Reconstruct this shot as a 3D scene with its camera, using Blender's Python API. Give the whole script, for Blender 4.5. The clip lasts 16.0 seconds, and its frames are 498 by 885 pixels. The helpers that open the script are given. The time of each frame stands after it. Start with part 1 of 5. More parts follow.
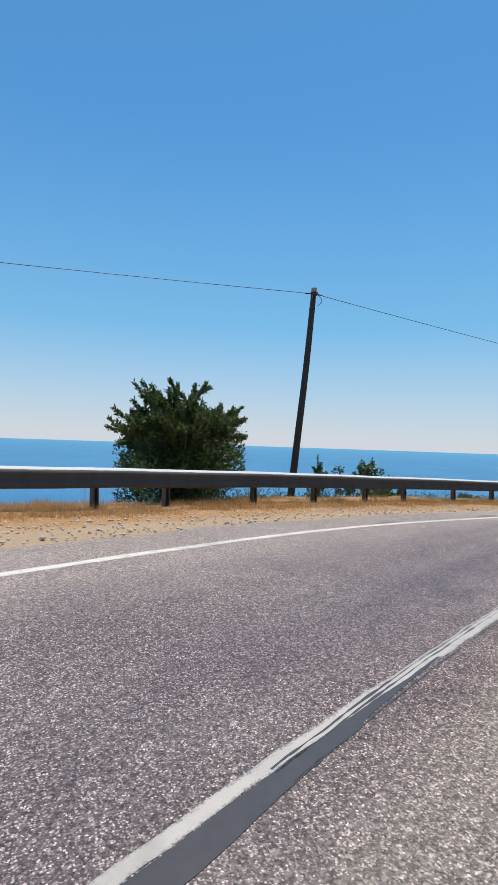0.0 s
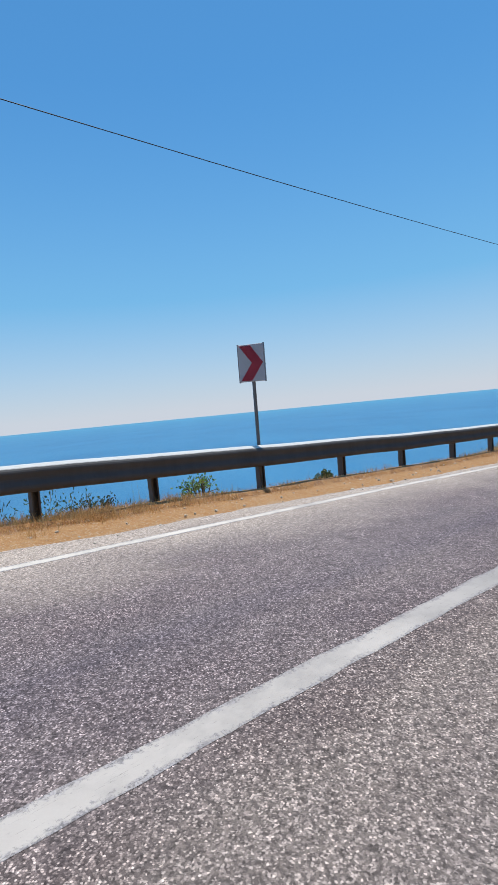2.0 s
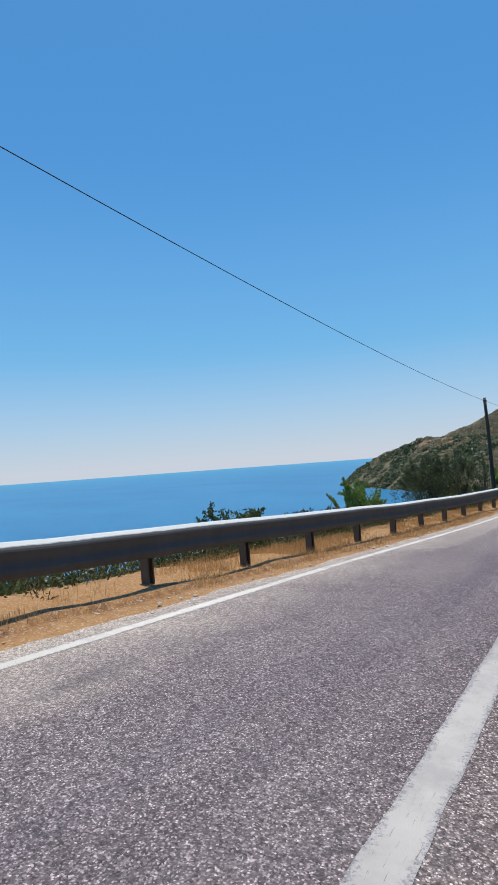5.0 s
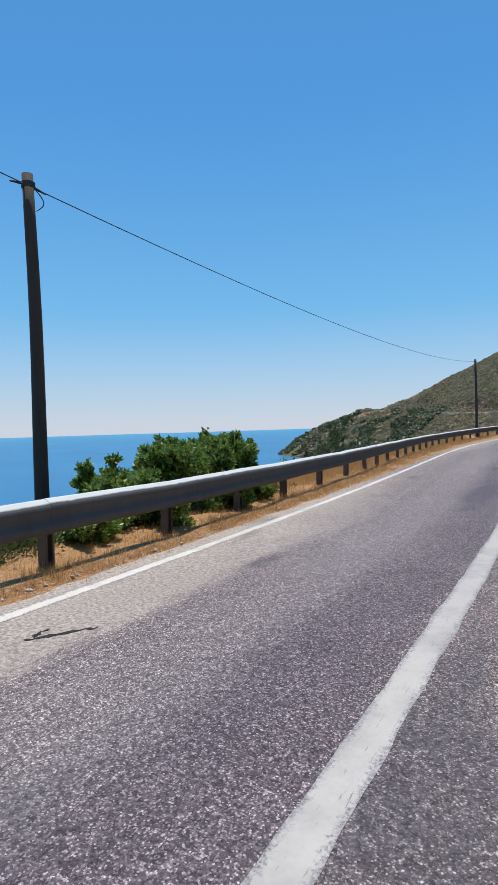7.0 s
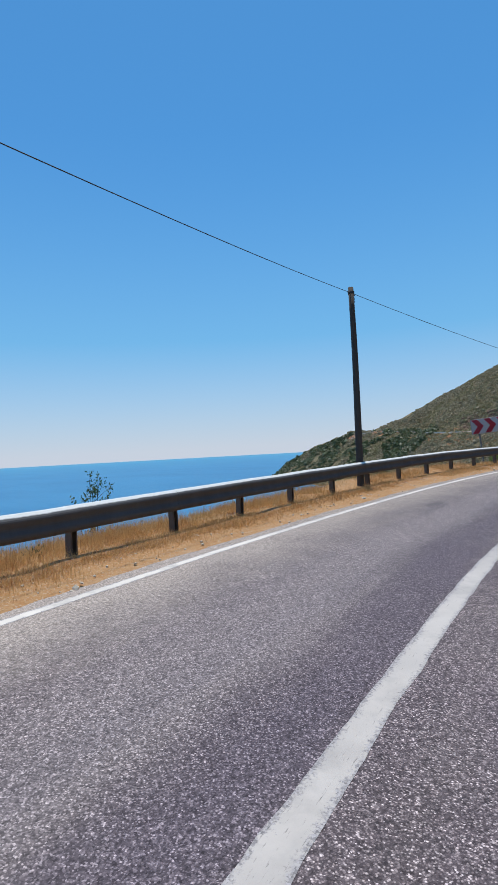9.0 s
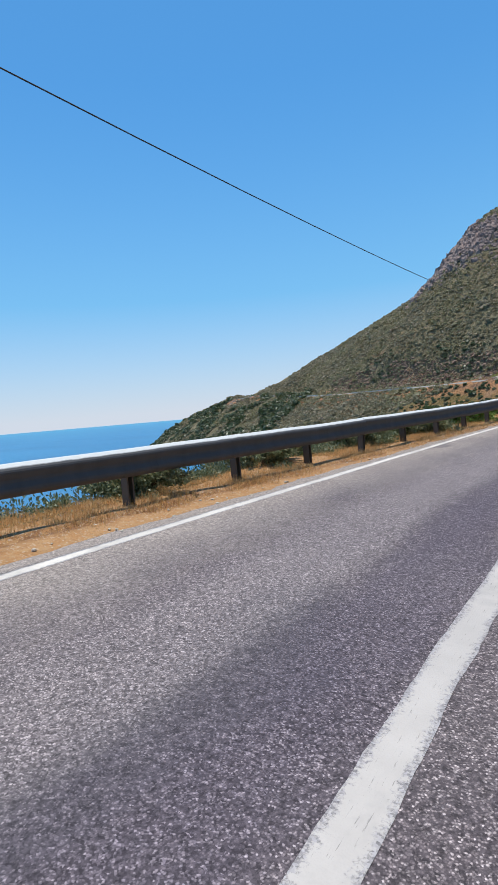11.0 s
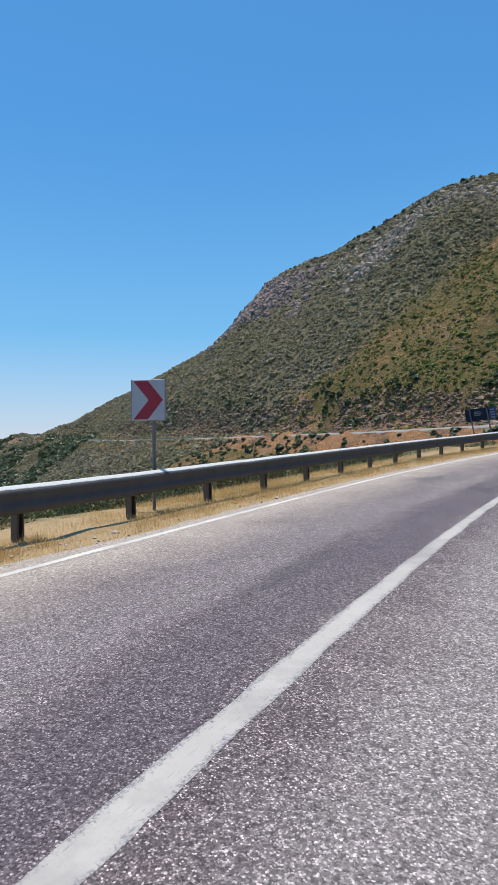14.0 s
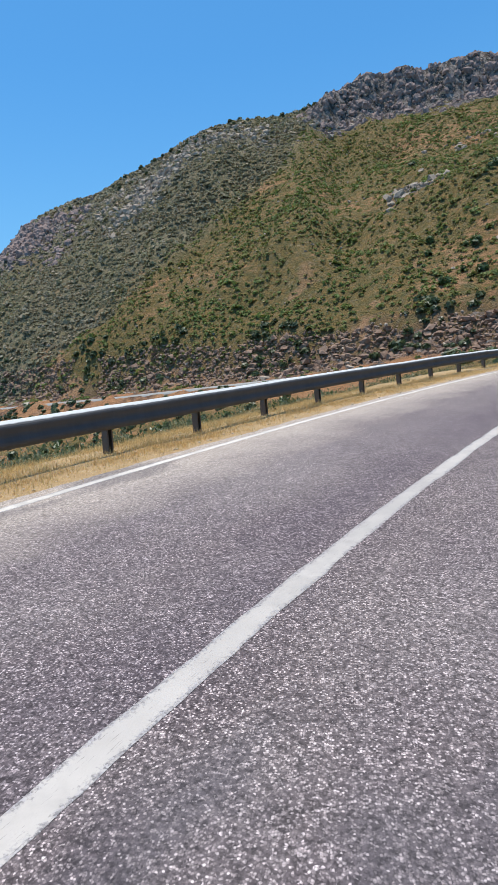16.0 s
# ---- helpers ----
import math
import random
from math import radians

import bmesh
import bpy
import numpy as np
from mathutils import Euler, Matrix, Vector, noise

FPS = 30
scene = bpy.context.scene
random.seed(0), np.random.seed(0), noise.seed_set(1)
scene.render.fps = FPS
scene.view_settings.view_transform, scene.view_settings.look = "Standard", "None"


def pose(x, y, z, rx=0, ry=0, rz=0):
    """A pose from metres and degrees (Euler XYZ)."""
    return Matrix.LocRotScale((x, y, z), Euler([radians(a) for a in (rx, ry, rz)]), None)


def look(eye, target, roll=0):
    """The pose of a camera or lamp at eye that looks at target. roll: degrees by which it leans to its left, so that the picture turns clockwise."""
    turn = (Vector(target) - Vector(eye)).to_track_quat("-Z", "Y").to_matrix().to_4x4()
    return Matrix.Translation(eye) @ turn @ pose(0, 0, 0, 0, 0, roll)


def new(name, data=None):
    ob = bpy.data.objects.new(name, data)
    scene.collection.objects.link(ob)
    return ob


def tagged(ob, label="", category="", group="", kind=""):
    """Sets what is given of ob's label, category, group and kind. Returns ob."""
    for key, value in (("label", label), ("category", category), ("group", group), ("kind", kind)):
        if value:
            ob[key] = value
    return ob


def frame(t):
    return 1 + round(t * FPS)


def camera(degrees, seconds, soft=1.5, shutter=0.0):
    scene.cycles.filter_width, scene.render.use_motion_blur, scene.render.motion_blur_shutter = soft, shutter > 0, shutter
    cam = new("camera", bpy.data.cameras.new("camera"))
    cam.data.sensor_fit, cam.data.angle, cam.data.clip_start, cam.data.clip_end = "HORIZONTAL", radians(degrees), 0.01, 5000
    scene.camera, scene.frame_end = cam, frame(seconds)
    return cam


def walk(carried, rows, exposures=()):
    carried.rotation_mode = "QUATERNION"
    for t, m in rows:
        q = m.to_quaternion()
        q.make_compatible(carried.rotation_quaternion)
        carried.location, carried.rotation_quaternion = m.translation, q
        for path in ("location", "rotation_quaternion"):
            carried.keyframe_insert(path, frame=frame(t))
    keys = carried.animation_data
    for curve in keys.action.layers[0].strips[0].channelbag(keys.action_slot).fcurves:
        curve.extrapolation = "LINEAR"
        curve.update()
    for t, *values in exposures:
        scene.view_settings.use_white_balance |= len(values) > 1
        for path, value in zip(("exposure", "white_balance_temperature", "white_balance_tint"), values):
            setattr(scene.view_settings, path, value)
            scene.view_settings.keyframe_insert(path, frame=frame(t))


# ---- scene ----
cam = camera(47.92, 16.0)

# seconds, eye x y z, heading, tilt, lean (degrees)
ROWS = [
    (0.00, -4.34, -4.34, 4.18, 6.00, 0.08, 1.90),
    (0.50, -0.09, -7.37, 4.09, 4.21, -0.40, 0.37),
    (0.80, 2.46, -9.30, 3.93, 2.43, -1.53, 1.33),
    (1.00, 4.11, -10.59, 3.81, 1.03, -1.55, -1.99),
    (1.50, 8.02, -13.92, 3.57, 0.93, -1.63, -2.28),
    (2.00, 12.02, -17.92, 3.34, -1.69, -3.33, -5.46),
    (2.50, 15.95, -22.15, 3.08, -4.47, -3.02, -4.04),
    (3.00, 19.79, -26.63, 2.84, -6.70, -3.54, -7.51),
    (3.20, 21.39, -28.51, 2.73, -8.97, -1.63, -8.20),
    (3.58, 24.35, -32.01, 2.50, -10.24, -1.30, -7.87),
    (3.97, 27.28, -35.59, 2.22, -13.42, -0.48, -7.02),
    (4.35, 30.15, -39.26, 1.90, -17.55, 0.59, -5.93),
    (4.73, 32.95, -43.05, 1.59, -21.68, 1.66, -4.83),
    (5.12, 35.66, -47.01, 1.29, -24.86, 2.48, -3.99),
    (5.50, 38.26, -51.14, 1.03, -26.13, 2.81, -3.65),
    (5.70, 39.61, -53.33, 0.89, -28.33, 3.29, -2.24),
    (6.00, 41.57, -56.66, 0.73, -28.88, 2.94, -0.15),
    (6.20, 42.87, -58.92, 0.64, -30.60, 2.87, -0.15),
    (6.50, 44.85, -62.37, 0.52, -31.43, 5.19, 0.47),
    (6.70, 46.22, -64.66, 0.47, -30.44, 2.61, -0.26),
    (7.00, 48.28, -68.07, 0.38, -29.15, -1.45, -1.75),
    (7.20, 49.70, -70.42, 0.35, -29.27, -0.52, -2.99),
    (7.50, 52.01, -73.85, 0.36, -28.43, 2.82, -1.38),
    (7.80, 54.49, -77.46, 0.33, -24.62, 0.67, -0.14),
    (8.00, 56.18, -80.06, 0.33, -24.73, 0.94, -2.44),
    (8.42, 59.51, -85.20, 0.32, -25.70, 0.97, -2.57),
    (8.83, 62.57, -90.27, 0.32, -28.10, 1.03, -2.88),
    (9.25, 65.36, -95.34, 0.34, -31.23, 1.12, -3.29),
    (9.67, 67.91, -100.44, 0.35, -34.36, 1.20, -3.70),
    (10.08, 70.22, -105.63, 0.36, -36.77, 1.26, -4.02),
    (10.50, 72.31, -110.95, 0.35, -37.74, 1.29, -4.14),
    (11.00, 74.77, -117.39, 0.33, -40.09, -3.14, -4.82),
    (11.20, 75.64, -120.02, 0.33, -43.97, -0.42, -3.63),
    (11.50, 76.72, -123.95, 0.32, -45.56, -2.16, -1.24),
    (11.70, 77.20, -126.57, 0.33, -47.09, -1.09, -0.67),
    (12.00, 77.93, -130.35, 0.39, -48.87, 0.73, -0.84),
    (12.20, 78.29, -133.10, 0.42, -50.18, -0.67, -4.32),
    (12.50, 78.78, -137.32, 0.46, -53.13, -0.88, -2.09),
    (12.80, 79.29, -141.61, 0.55, -55.01, -0.94, -0.23),
    (13.00, 79.59, -144.50, 0.63, -55.52, -0.29, -0.14),
    (13.40, 80.06, -150.12, 0.81, -59.33, -1.48, -0.38),
    (13.50, 80.15, -151.53, 0.86, -58.48, -1.23, -0.46),
    (13.70, 80.33, -154.38, 0.95, -58.03, -0.88, 2.04),
    (14.00, 80.57, -158.72, 1.06, -58.62, 0.47, -1.27),
    (14.20, 80.71, -161.61, 1.13, -58.22, 1.48, -3.89),
    (14.50, 80.84, -165.93, 1.22, -59.31, 0.90, -3.42),
    (14.80, 80.79, -170.26, 1.35, -61.92, 0.99, -3.14),
    (15.00, 80.60, -173.17, 1.44, -63.25, 2.51, -2.50),
    (15.40, 79.92, -178.94, 1.60, -67.07, 2.00, -1.85),
    (15.50, 79.66, -180.39, 1.64, -68.07, 2.00, -3.12),
    (16.00, 77.82, -187.53, 1.88, -77.89, -4.59, -4.93),
]


def eye_pose(x, y, z, yaw, tilt, lean):
    a, b = radians(yaw), radians(tilt)
    return look((x, y, z), (x + math.cos(a) * math.cos(b), y + math.sin(a) * math.cos(b), z + math.sin(b)), lean)


walk(cam, [(r[0], eye_pose(*r[1:])) for r in ROWS], [(0, 0.09, 6930, 10), (1.0, 0.06, 6880, 10), (2.5, 0.0, 6620, 10), (3.0, -0.08, 6620, 10), (5.5, 0.03, 6600, 10), (7.0, 0.05, 6580, 10), (7.5, -0.04, 6480, 10), (8.0, -0.02, 6400, 10), (10.5, 0.1, 6560, 10), (11.0, 0.16, 6560, 10), (12.0, 0.13, 6560, 10), (13.0, 0.1, 6560, 10), (14.5, 0.13, 6580, 10), (15.5, 0.14, 6580, 10), (16.0, 0.3, 6580, 10)])

# ---- world and sun ----
SUN_AZ, SUN_EL = -28.0, 82.0     # degrees from +x towards +y, and up
world = bpy.data.worlds.new("sky")
scene.world = world
world.use_nodes = True
wn = world.node_tree.nodes
sky = wn.new("ShaderNodeTexSky")
sky.sky_type, sky.sun_disc = "NISHITA", False
sky.sun_elevation, sky.sun_rotation = radians(SUN_EL), radians(90 - SUN_AZ)
sky.altitude, sky.air_density, sky.dust_density, sky.ozone_density = 30, 0.8, 0.7, 1.6
wn["Background"].inputs["Strength"].default_value = 0.125
tint = wn.new("ShaderNodeMix")
tint.data_type, tint.blend_type = "RGBA", "MULTIPLY"
tint.inputs["Factor"].default_value, tint.inputs["B"].default_value = 1.0, (0.41, 1.06, 1.38, 1)
world.node_tree.links.new(sky.outputs["Color"], tint.inputs["A"])
# pale haze that thins upwards from the horizon
up_axis = wn.new("ShaderNodeSeparateXYZ")
world.node_tree.links.new(wn.new("ShaderNodeTexCoord").outputs["Generated"], up_axis.inputs["Vector"])
thin = wn.new("ShaderNodeValToRGB")
HAZE = ((0.0, .97), (.1, .8), (.25, .62), (.45, .34), (.7, .06))
while len(thin.color_ramp.elements) < len(HAZE):
    thin.color_ramp.elements.new(.5)
for k_, (at_, v_) in enumerate(HAZE):
    thin.color_ramp.elements[k_].position = at_
for k_, (at_, v_) in enumerate(HAZE):
    thin.color_ramp.elements[k_].color = (v_, v_, v_, 1)
world.node_tree.links.new(up_axis.outputs["Z"], thin.inputs["Fac"])
hazed = wn.new("ShaderNodeMix")
hazed.data_type = "RGBA"
# whitish at the horizon, turning cyan higher up
veil = wn.new("ShaderNodeValToRGB")
veil.color_ramp.elements.new(.5)
for el_, (at_, c_) in zip(veil.color_ramp.elements, ((.012, (.47, .51, .585)), (.2, (.165, .385, .6)), (.5, (.088, .285, .6)))):
    el_.position = at_
    el_.color = (*c_, 1)
thick = wn.new("ShaderNodeMix")
thick.data_type, thick.blend_type = "RGBA", "MULTIPLY"
thick.inputs["Factor"].default_value, thick.inputs["B"].default_value = 1.0, (10, 10, 10, 1)
world.node_tree.links.new(up_axis.outputs["Z"], veil.inputs["Fac"])
world.node_tree.links.new(veil.outputs["Color"], thick.inputs["A"])
world.node_tree.links.new(thick.outputs["Result"], hazed.inputs["B"])
world.node_tree.links.new(thin.outputs["Color"], hazed.inputs["Factor"])
world.node_tree.links.new(tint.outputs["Result"], hazed.inputs["A"])
world.node_tree.links.new(hazed.outputs["Result"], wn["Background"].inputs["Color"])
sun = new("sun", bpy.data.lights.new("sun", "SUN"))
sun.data.energy, sun.data.angle, sun.data.color = 4.0, radians(0.85), (1.0, 0.945, 0.86)
_a, _e = radians(SUN_AZ), radians(SUN_EL)
sun.matrix_world = look((math.cos(_a) * math.cos(_e) * 50, math.sin(_a) * math.cos(_e) * 50, math.sin(_e) * 50), (0, 0, 0))


# ---- materials ----
class Mat:
    """A node material with short helpers; colours are linear RGB."""

    def __init__(self, name, rough=0.8, metal=0.0, spec=0.5):
        self.m = bpy.data.materials.new(name)
        self.m.use_nodes = True
        self.t = self.m.node_tree
        self.b = self.t.nodes["Principled BSDF"]
        self.b.inputs["Roughness"].default_value = rough
        self.b.inputs["Metallic"].default_value = metal
        self.b.inputs["Specular IOR Level"].default_value = spec

    def node(self, kind, **kw):
        n = self.t.nodes.new(kind)
        for k, v in kw.items():
            n.inputs[k].default_value = v
        return n

    def link(self, a, b):
        self.t.links.new(a, b)
        return self

    def coord(self, kind="Object"):
        return self.node("ShaderNodeTexCoord").outputs[kind]

    def uv(self):
        return self.node("ShaderNodeUVMap").outputs["UV"]

    def noise(self, scale, detail=4, rough=0.55, vec=None, stretch=None):
        n = self.node("ShaderNodeTexNoise", Scale=scale, Detail=detail, Roughness=rough)
        v = vec if vec is not None else self.coord()
        if stretch:
            mp = self.node("ShaderNodeMapping")
            mp.inputs["Scale"].default_value = stretch
            self.link(v, mp.inputs["Vector"])
            v = mp.outputs["Vector"]
        self.link(v, n.inputs["Vector"])
        return n.outputs["Fac"]

    def cells(self, scale, out="Color", vec=None, feature="F1"):
        n = self.node("ShaderNodeTexVoronoi", Scale=scale)
        n.feature = feature
        self.link(vec if vec is not None else self.coord(), n.inputs["Vector"])
        return n.outputs[out]

    def ramp(self, fac, *stops):
        r = self.t.nodes.new("ShaderNodeValToRGB")
        e = r.color_ramp.elements
        while len(e) < len(stops):
            e.new(0.5)
        for el, (p, c) in zip(e, stops):
            el.position = p
            el.color = (*c, 1) if isinstance(c, tuple) else (c, c, c, 1)
        self.link(fac, r.inputs["Fac"])
        return r.outputs["Color"]

    def mix(self, fac, a, b, mode="MIX"):
        n = self.t.nodes.new("ShaderNodeMix")
        n.data_type, n.blend_type = "RGBA", mode
        for sock, v in ((n.inputs["Factor"], fac), (n.inputs["A"], a), (n.inputs["B"], b)):
            if isinstance(v, (int, float)):
                sock.default_value = v if sock.type == "VALUE" else (v, v, v, 1)
            elif isinstance(v, tuple):
                sock.default_value = (*v, 1)
            else:
                self.link(v, sock)
        return n.outputs["Result"]

    def maths(self, op, a, b=0.0, clamp=False):
        n = self.t.nodes.new("ShaderNodeMath")
        n.operation, n.use_clamp = op, clamp
        for sock, v in zip(n.inputs, (a, b)):
            if isinstance(v, (int, float)):
                sock.default_value = v
            else:
                self.link(v, sock)
        return n.outputs["Value"]

    def xyz(self, vec):
        n = self.t.nodes.new("ShaderNodeSeparateXYZ")
        self.link(vec, n.inputs["Vector"])
        return n.outputs

    def color(self, c):
        if isinstance(c, tuple):
            self.b.inputs["Base Color"].default_value = (*c, 1)
        else:
            self.link(c, self.b.inputs["Base Color"])
        return self

    def rough(self, v):
        self.link(v, self.b.inputs["Roughness"])
        return self

    def bump(self, height, strength=0.5, dist=0.02):
        n = self.node("ShaderNodeBump", Strength=strength, Distance=dist)
        self.link(height, n.inputs["Height"])
        self.link(n.outputs["Normal"], self.b.inputs["Normal"])
        return self

    def random(self):
        return self.node("ShaderNodeObjectInfo").outputs["Random"]

    def island(self):
        return self.node("ShaderNodeNewGeometry").outputs["Random Per Island"]


def asphalt():
    m = Mat("chip_seal_asphalt", 0.85, spec=0.2)
    p, uv = m.coord(), m.uv()
    v, u = m.xyz(uv)[1], m.xyz(uv)[0]           # v: metres from the centre line, u: metres along
    warp = m.node("ShaderNodeVectorMath")
    warp.operation = "MULTIPLY_ADD"
    wob = m.node("ShaderNodeTexNoise", Scale=60.0, Detail=2.0)
    m.link(p, wob.inputs["Vector"]).link(wob.outputs["Color"], warp.inputs[0]).link(p, warp.inputs[2])
    warp.inputs[1].default_value = (0.004, 0.004, 0.004)
    grain = warp.outputs["Vector"]
    chip = m.cells(118, "Color", grain)
    chipd = m.cells(118, "Distance", grain)
    val = m.xyz(chip)[0]
    stone = m.ramp(val, (0.0, (0.056, 0.047, 0.05)), (0.4, (0.115, 0.099, 0.103)), (0.64, (0.205, 0.178, 0.18)), (0.82, (0.36, 0.32, 0.315)), (0.94, (0.64, 0.585, 0.565)), (1.0, (0.84, 0.78, 0.76)))
    def tone(r, g, b):
        """A patch of that mean colour in which the chips still show."""
        return m.ramp(val, *((at, tuple(k * q for q in (r, g, b))) for at, k in ((0.0, 0.5), (0.6, 0.9), (0.85, 1.4), (1.0, 2.2))))

    gap = m.ramp(chipd, (0.36, 0.0), (0.6, 1.0))
    col = m.mix(m.maths("MULTIPLY", gap, 0.7), stone, (0.052, 0.043, 0.046))
    lane_tint = m.ramp(m.maths("ADD", m.maths("MULTIPLY", v, 0.6), 0.5), (0.3, (1.1, 0.99, 1.0)), (0.62, (1.11, 1.0, 0.91)))
    lane_tint = m.mix(m.ramp(m.maths("MULTIPLY", u, 0.004), (0.24, 0.0), (0.42, 1.0)), lane_tint, (1.07, 0.995, 0.99))
    col = m.mix(1.0, col, lane_tint, "MULTIPLY")
    big = m.noise(0.35, 5, 0.6, p)
    col = m.mix(m.ramp(big, (0.4, 0.0), (0.68, 0.6)), col, tone(0.255, 0.22, 0.205))
    lane = m.noise(0.55, 6, 0.68, uv, (0.1, 1.3, 1))
    col = m.mix(m.ramp(lane, (0.5, 0.0), (0.72, 0.6)), col, tone(0.28, 0.242, 0.225))
    col = m.mix(m.ramp(m.noise(0.4, 4, 0.6, uv, (0.3, 1.0, 1)), (0.45, 0.0), (0.7, 0.35)), col, tone(0.13, 0.105, 0.125))
    mott = m.noise(4.5, 5, 0.7, p)
    col = m.mix(m.ramp(mott, (0.38, 0.3), (0.56, 0.0)), col, (0.075, 0.063, 0.067))
    # polished wheel tracks, two a lane
    t1 = m.maths("ABSOLUTE", m.maths("SUBTRACT", m.maths("ABSOLUTE", v), 1.75))
    track = m.ramp(m.maths("ABSOLUTE", m.maths("SUBTRACT", t1, 0.78)), (0.12, 1.0), (0.55, 0.0))
    streak = m.noise(1.2, 4, 0.6, uv, (0.12, 1.6, 1))
    fading = m.ramp(m.maths("MULTIPLY", u, 0.004), (0.6, 1.0), (0.68, 0.15))
    tr = m.maths("MULTIPLY", m.maths("MULTIPLY", track, fading), m.ramp(streak, (0.35, 0.1), (0.7, 0.75)))
    col = m.mix(tr, col, tone(0.105, 0.09, 0.108))
    # pale dust towards the verge
    dusty = m.maths("ADD", m.maths("ABSOLUTE", m.maths("ADD", v, -0.3)), m.maths("MULTIPLY", m.noise(0.8, 5, 0.6, p), 1.6))
    swept = m.ramp(m.maths("MULTIPLY", u, 0.005), (0.04, 0.4), (0.1, 1.0), (0.445, 1.0), (0.475, 0.3), (0.53, 0.3), (0.56, 1.0))
    col = m.mix(m.maths("MULTIPLY", swept, m.ramp(m.maths("MULTIPLY", dusty, 0.2), (0.6, 0.0), (0.87, 0.72))), col, m.mix(m.ramp(val, (0.2, 0.0), (0.9, 1.0)), (0.37, 0.312, 0.255), (0.64, 0.565, 0.48)))
    # a thin worn layer whose ragged rim runs along the outer wheel track
    rim = m.maths("ADD", m.maths("MULTIPLY", v, -0.2), m.maths("MULTIPLY", m.noise(0.7, 7, 0.72, uv, (0.35, 1.6, 1)), 0.3))
    worn = m.ramp(m.maths("MULTIPLY", u, 0.005), (0.315, 0.1), (0.355, 0.95), (0.42, 0.95), (0.455, 0.15))
    col = m.mix(m.maths("MULTIPLY", worn, m.ramp(rim, (0.53, 0.0), (0.562, 0.8))), col, m.mix(m.noise(30, 4, 0.7, p), (0.3, 0.255, 0.22), (0.44, 0.385, 0.33)))
    # old repair patches and tar bleeding
    patch = m.noise(0.9, 3, 0.5, uv, (0.25, 0.8, 1))
    col = m.mix(m.ramp(patch, (0.63, 0.0), (0.68, 0.5)), col, (0.075, 0.07, 0.08))
    # dusty tan run at the start of the right lane, and a dark tar spill further on
    along = m.ramp(m.maths("MULTIPLY", m.maths("ADD", u, m.maths("MULTIPLY", m.noise(0.5, 4, 0.6, p), 8.0)), 0.02), (0.4, 1.0), (0.7, 0.0))
    side = m.ramp(m.maths("ADD", v, m.maths("MULTIPLY", m.noise(1.4, 5, 0.65, p), 0.5)), (0.45, 0.0), (0.75, 1.0))
    col = m.mix(m.maths("MULTIPLY", m.maths("MULTIPLY", along, side), 0.6), col, tone(0.29, 0.25, 0.215))
    late = m.ramp(m.maths("MULTIPLY", u, 0.004), (0.65, 0.0), (0.7, 1.0), (0.745, 1.0), (0.785, 0.15))
    wide = m.ramp(m.maths("ADD", m.maths("MULTIPLY", v, 0.5), m.maths("MULTIPLY", m.noise(1.1, 6, 0.7, p), 0.6)), (0.42, 0.0), (0.66, 0.55))
    col = m.mix(m.maths("MULTIPLY", late, wide), col, tone(0.33, 0.3, 0.285))
    spill = m.maths("ADD", m.maths("ABSOLUTE", m.maths("MULTIPLY", m.maths("SUBTRACT", u, 132.0), 0.14)), m.maths("ABSOLUTE", m.maths("MULTIPLY", m.maths("SUBTRACT", v, 1.1), 0.55)))
    spill = m.maths("ADD", spill, m.maths("MULTIPLY", m.noise(2.2, 5, 0.7, p), 0.5))
    col = m.mix(m.ramp(spill, (0.84, 0.85), (0.96, 0.0)), col, (0.105, 0.092, 0.094))
    rich = m.ramp(m.maths("MULTIPLY", m.maths("ADD", u, m.maths("MULTIPLY", m.noise(0.5, 4, 0.6, p), 8.0)), 0.004), (0.43, 0.0), (0.5, 0.36), (0.62, 0.36), (0.68, 0.06))
    col = m.mix(m.maths("MULTIPLY", rich, m.ramp(v, (0.0, 1.0), (0.5, 0.8))), col, (0.062, 0.056, 0.064))
    # dark bitumen beside the centre line, chips swept bright between the wheel tracks
    sway = m.maths("ADD", v, m.maths("MULTIPLY", m.maths("SUBTRACT", m.noise(0.5, 5, 0.65, uv, (0.22, 1.0, 1)), 0.5), 1.5))
    across = m.maths("ADD", m.maths("MULTIPLY", sway, 0.2), 0.8)
    later = m.ramp(m.maths("MULTIPLY", u, 0.004), (0.2, 0.3), (0.36, 1.0), (0.8, 1.0), (0.85, 0.4))
    col = m.mix(m.maths("MULTIPLY", later, m.ramp(across, (0.62, 0.0), (0.7, 0.5), (0.755, 0.5), (0.795, 0.0))), col, tone(0.088, 0.074, 0.096))
    col = m.mix(m.maths("MULTIPLY", later, m.ramp(across, (0.36, 0.0), (0.46, 0.45), (0.58, 0.45), (0.65, 0.0))), col, tone(0.26, 0.228, 0.222))
    # loose and lost chips in hand-sized drifts
    col = m.mix(1.0, col, m.ramp(m.noise(34, 3, 0.75, p), (0.36, (0.62, 0.6, 0.6)), (0.5, (1.04, 1.0, 1.0)), (0.66, (1.5, 1.44, 1.42))), "MULTIPLY")
    m.color(col)
    m.rough(m.ramp(val, (0.0, 0.95), (1.0, 0.7)))
    m.bump(m.maths("MULTIPLY", m.maths("SUBTRACT", 1.0, chipd), val), 0.4, 0.007)
    return m.m


